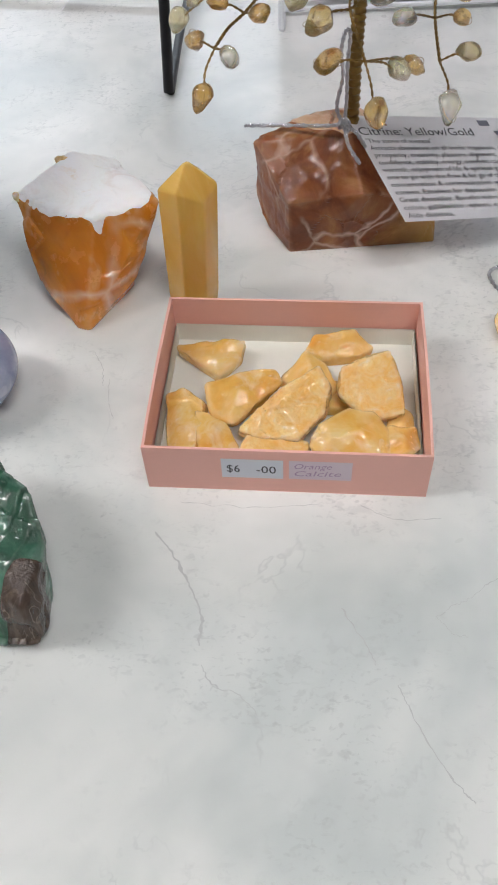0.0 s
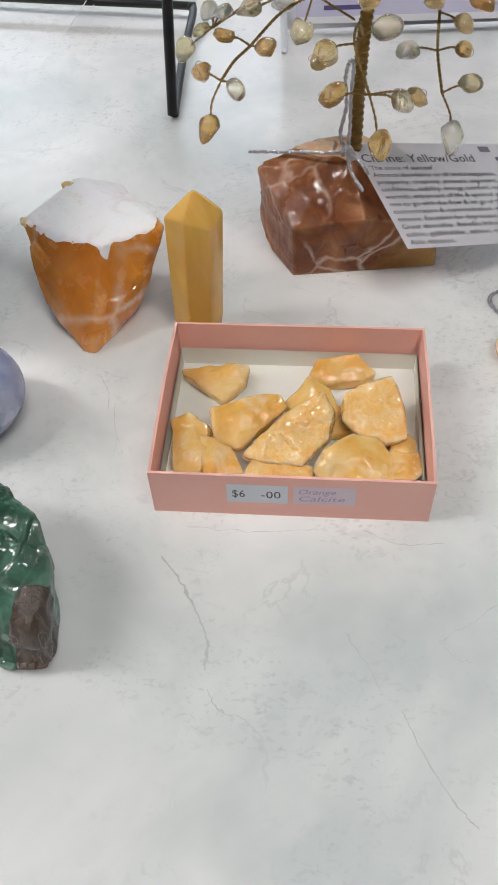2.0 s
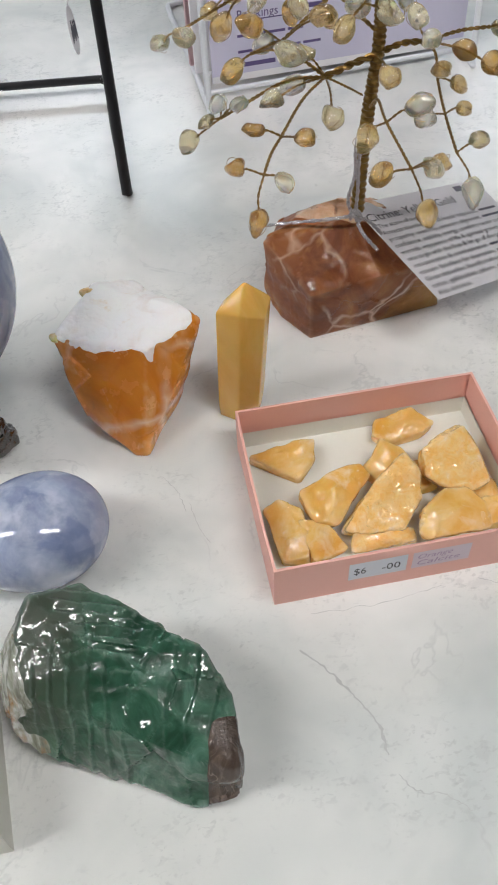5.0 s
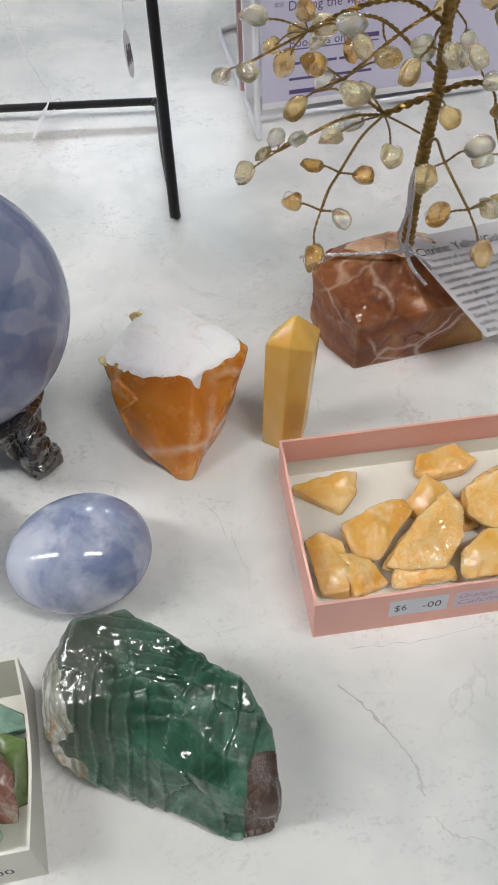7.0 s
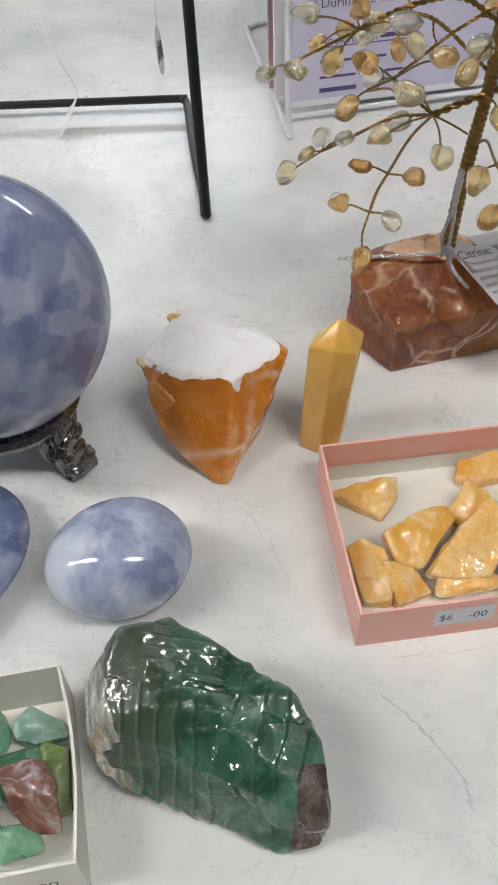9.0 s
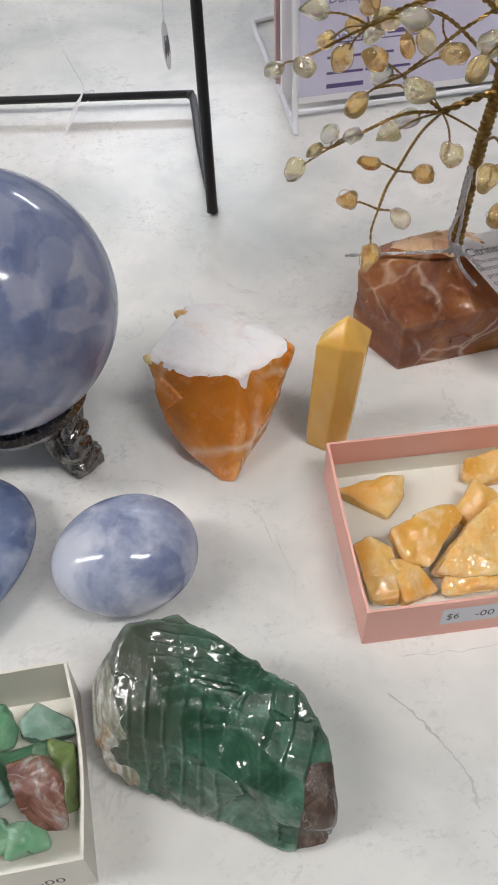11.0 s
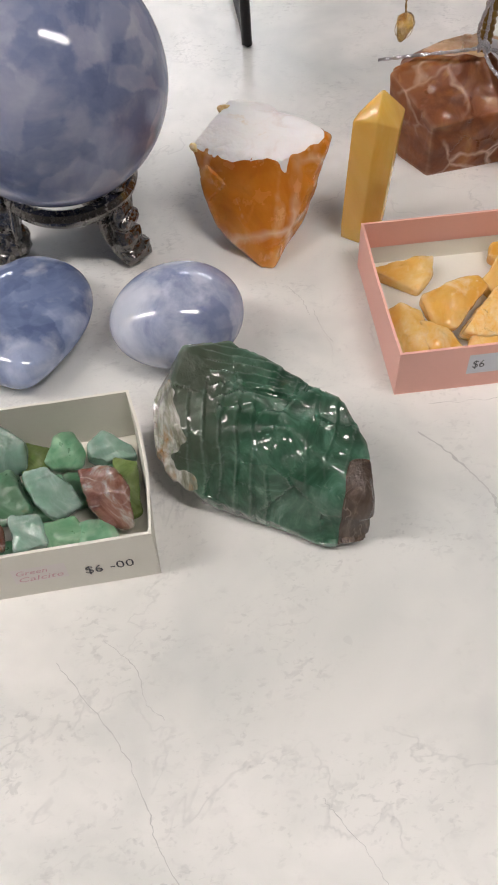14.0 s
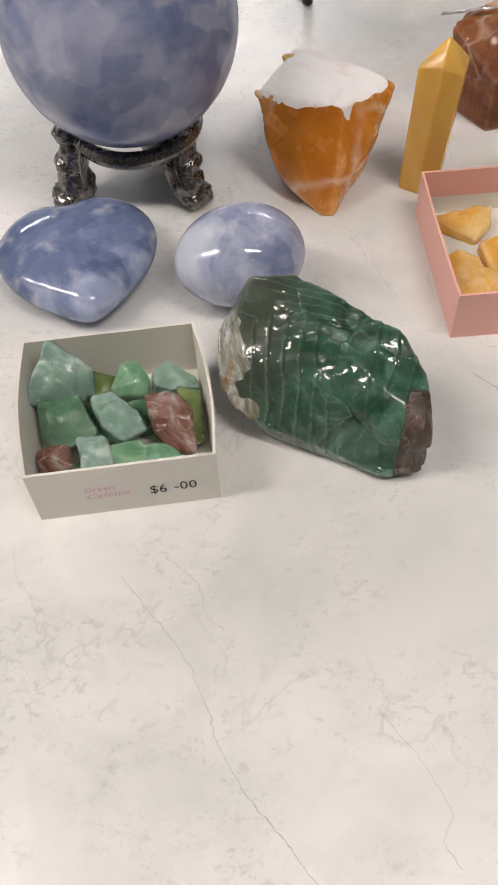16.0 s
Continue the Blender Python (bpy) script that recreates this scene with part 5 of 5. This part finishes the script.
# the card: low corner, right edge and up edge
low, right, upw = Vector((8.47, 31.2, 4.8)), Vector((0.88, 0.38, -0.28)), Vector((-2.0, 5.6, 1.45))
cm = plane_at(low, right, upw)
CW, CH = 10.9, 7.2
card = thing("description_card", low, "white printed card about citrine tied to the gem tree", "card")
bm = bmesh.new()
grid = []
for j in range(9):
    row = []
    for i in range(13):
        u, v = i / 12, j / 8
        row.append(bm.verts.new(cm @ Vector((u * CW, v * CH, 0.0))))
    grid.append(row)
for r, s in zip(grid, grid[1:]):
    for i in range(12):
        bm.faces.new((r[i], r[i + 1], s[i + 1], s[i]))
bmesh.ops.solidify(bm, geom=bm.faces[:], thickness=0.03)
part("sheet", bm, PAPER, card, smooth=False)


def card_line(words, y, size, x=0.35, width=None, mat=INK):
    part("text_line", writing(words, size, cm @ turn(x, y, 0.05), width), mat, card, "printed line of text", smooth=False)


card_line("Citrine: Yellow/Gold", 5.75, 0.82, 0.12, 7.5)
card_line("'The stone of success'", 5.2, 0.42, 0.3, 4.1)
LINES = [("Attracts abundance on all levels: happiness,", 8.2, 2.1), ("prosperity, creativity, pleasure, alignment,", 8.0, 2.2), ("confidence, stability, energy, comfort, career success,", 10.2, 0.2),
         ("warmth, enjoyment of life & spiritual growth. Helps", 10.0, 0.2), ("one to go with the flow & let go of the past. Boosts", 10.1, 0.2),
         ("concentration & communication.", 6.5, 3.7), ("esteem. Excellent for depression,", 6.6, 3.4), ("Great detoxifier. Benefits kidneys,", 6.8, 3.2), ("colon, gallbladder, spleen, eyes,", 6.7, 3.2)]
for k, (words, width, rest) in enumerate(LINES):
    y = 4.7 - 0.5 * k
    card_line(words, y, 0.44, 0.3, width)
    if rest > 1.5:
        part("print_bar", bar(rest - 0.5, 0.17, cm @ turn(0, 0, 0.05), 0.3 + width + 0.2, y + 0.03), GREY_INK, card, smooth=False)
card_line("Aids diabetes.", 0.2, 0.44, 0.3, 2.8)
part("emblem", bar(0.75, 0.42, cm @ turn(0, 0, 0.05), 8.4, 6.5), GREY_INK, card, "small grey printed emblem", smooth=False)
part("print_bar", bar(1.1, 0.3, cm @ turn(0, 0, 0.05), 9.2, 5.8), GREY_INK, card, smooth=False)

# ================= leaflet holder with the sign =================
holder = thing("leaflet_holder", (10, 66, 0), "white coated wire leaflet holder on the table", "stand")
for x in (3.75, 25.0):
    part("wire_side", tube(bmesh.new(), smooth_path([(x + 0.15, 62.0, 22), (x + 0.05, 61.6, 12), (x, 60.6, 1.5), (x, 60.3, 0.3), (x + 0.1, 61.5, 0.25), (x + 0.5, 70, 0.25),
                                                     (x + 0.75, 78.0, 0.25), (x + 1.3, 79.0, 0.25), (x + 2.4, 79.4, 0.25)], 8), 0.24, 10), WHITE_WIRE, holder)
part("back_wire", tube(bmesh.new(), [(6.15, 79.4, 0.25), (27.4, 79.4, 0.25)], 0.24, 8), WHITE_WIRE, holder)
part("rest_wire", tube(bmesh.new(), [(3.8, 62.6, 0.5), (25.0, 62.6, 0.5)], 0.2, 8), WHITE_WIRE, holder)
for name, lo, hi, mat, lab, dy in (("leaflet", (3.8, 0.6, 0.8), (24.0, 1.1, 21.0), ROSE_PAPER, "dusty rose folded leaflet in the holder", 66.0),
                                   ("leaflet", (3.9, 0.2, 0.8), (24.2, 0.6, 21.2), PAPER, "white folded leaflet in the holder", 65.0)):
    solo(name, boxed(lo, hi, turn(0, dy, 0, 0, -4)), mat, (14, dy, 0.8), lab, "leaflets", smooth=False)
sign = thing("notice", (14, 63.4, 0.75), "lilac laminated notice with bold dark booking details", "sign")
sm = plane_at((4.75, 63.3, 0.75), (1, -0.02, 0), (0, 0.05, 1))
part("sheet", boxed((0, 0, -0.1), (20.5, 21, 0), sm), LILAC, sign, smooth=False)
part("border", bar(20.5, 0.5, sm @ turn(0, 0, 0.01)), PAPER, sign, "clear laminated edge", smooth=False)


def sign_line(words, x, y, size, width):
    part("text_line", writing(words, size, sm @ turn(x, y, 0.015), width), VIOLET_INK, sign, "bold printed line", smooth=False)


sign_line("** During the week Book", 1.0, 7.05, 0.95, 9.6)
sign_line("Bookings on", 2.1, 4.45, 0.92, 4.3)
for w, h, x, y in ((2.4, 0.34, 6.6, 4.55), (6.9, 0.09, 2.1, 4.25), (1.3, 0.2, 2.1, 3.15), (2.2, 0.2, 3.6, 3.15), (1.2, 0.2, 6.0, 3.15), (2.8, 0.2, 2.1, 2.0), (1.9, 0.2, 5.1, 2.0), (1.4, 0.2, 7.2, 2.0), (3.0, 0.34, 11.3, 7.15), (1.8, 0.34, 14.6, 7.15)):
    part("print_bar", bar(w, h, sm @ turn(0, 0, 0.015), x, y), VIOLET_INK, sign, smooth=False)
part("print_bar", bar(2.9, 0.34, sm @ turn(0, 0, 0.015), 2.1, 0.95), VIOLET_INK, sign, smooth=False)

# ================= stone with a cord beside the pink box =================
pts = [(12.85, 28.4, 1.1), (13.2, 29.2, 0.2), (13.1, 27.6, 0.2), (14.0, 29.6, 1.5), (14.2, 27.2, 0.9), (15.5, 29.4, 1.6), (15.8, 27.5, 1.2), (16.2, 28.6, 0.2), (15.0, 26.8, 0.2), (14.6, 29.8, 0.2), (14.8, 28.4, 1.9)]
pendant = thing("pendant", (14.5, 28.4, 0), "creamy yellow raw stone pendant on a silver cord", "pendant")
part("stone_body", rock(pts, 0.25, 2, 0.1, 1.0, 0.08, 1.0, seed=12), OCHRE, pendant)
part("cord_loop", braid([(15.0, 29.2, 1.2), (14.6, 30.0, 0.6), (14.25, 30.6, 0.15), (13.75, 31.6, 0.12), (13.55, 32.6, 0.12), (13.95, 33.1, 0.12), (14.8, 33.2, 0.12), (15.6, 32.0, 0.12), (15.4, 30.2, 0.3), (15.2, 29.2, 1.1)]), SILVER, pendant, "thin silver cord")
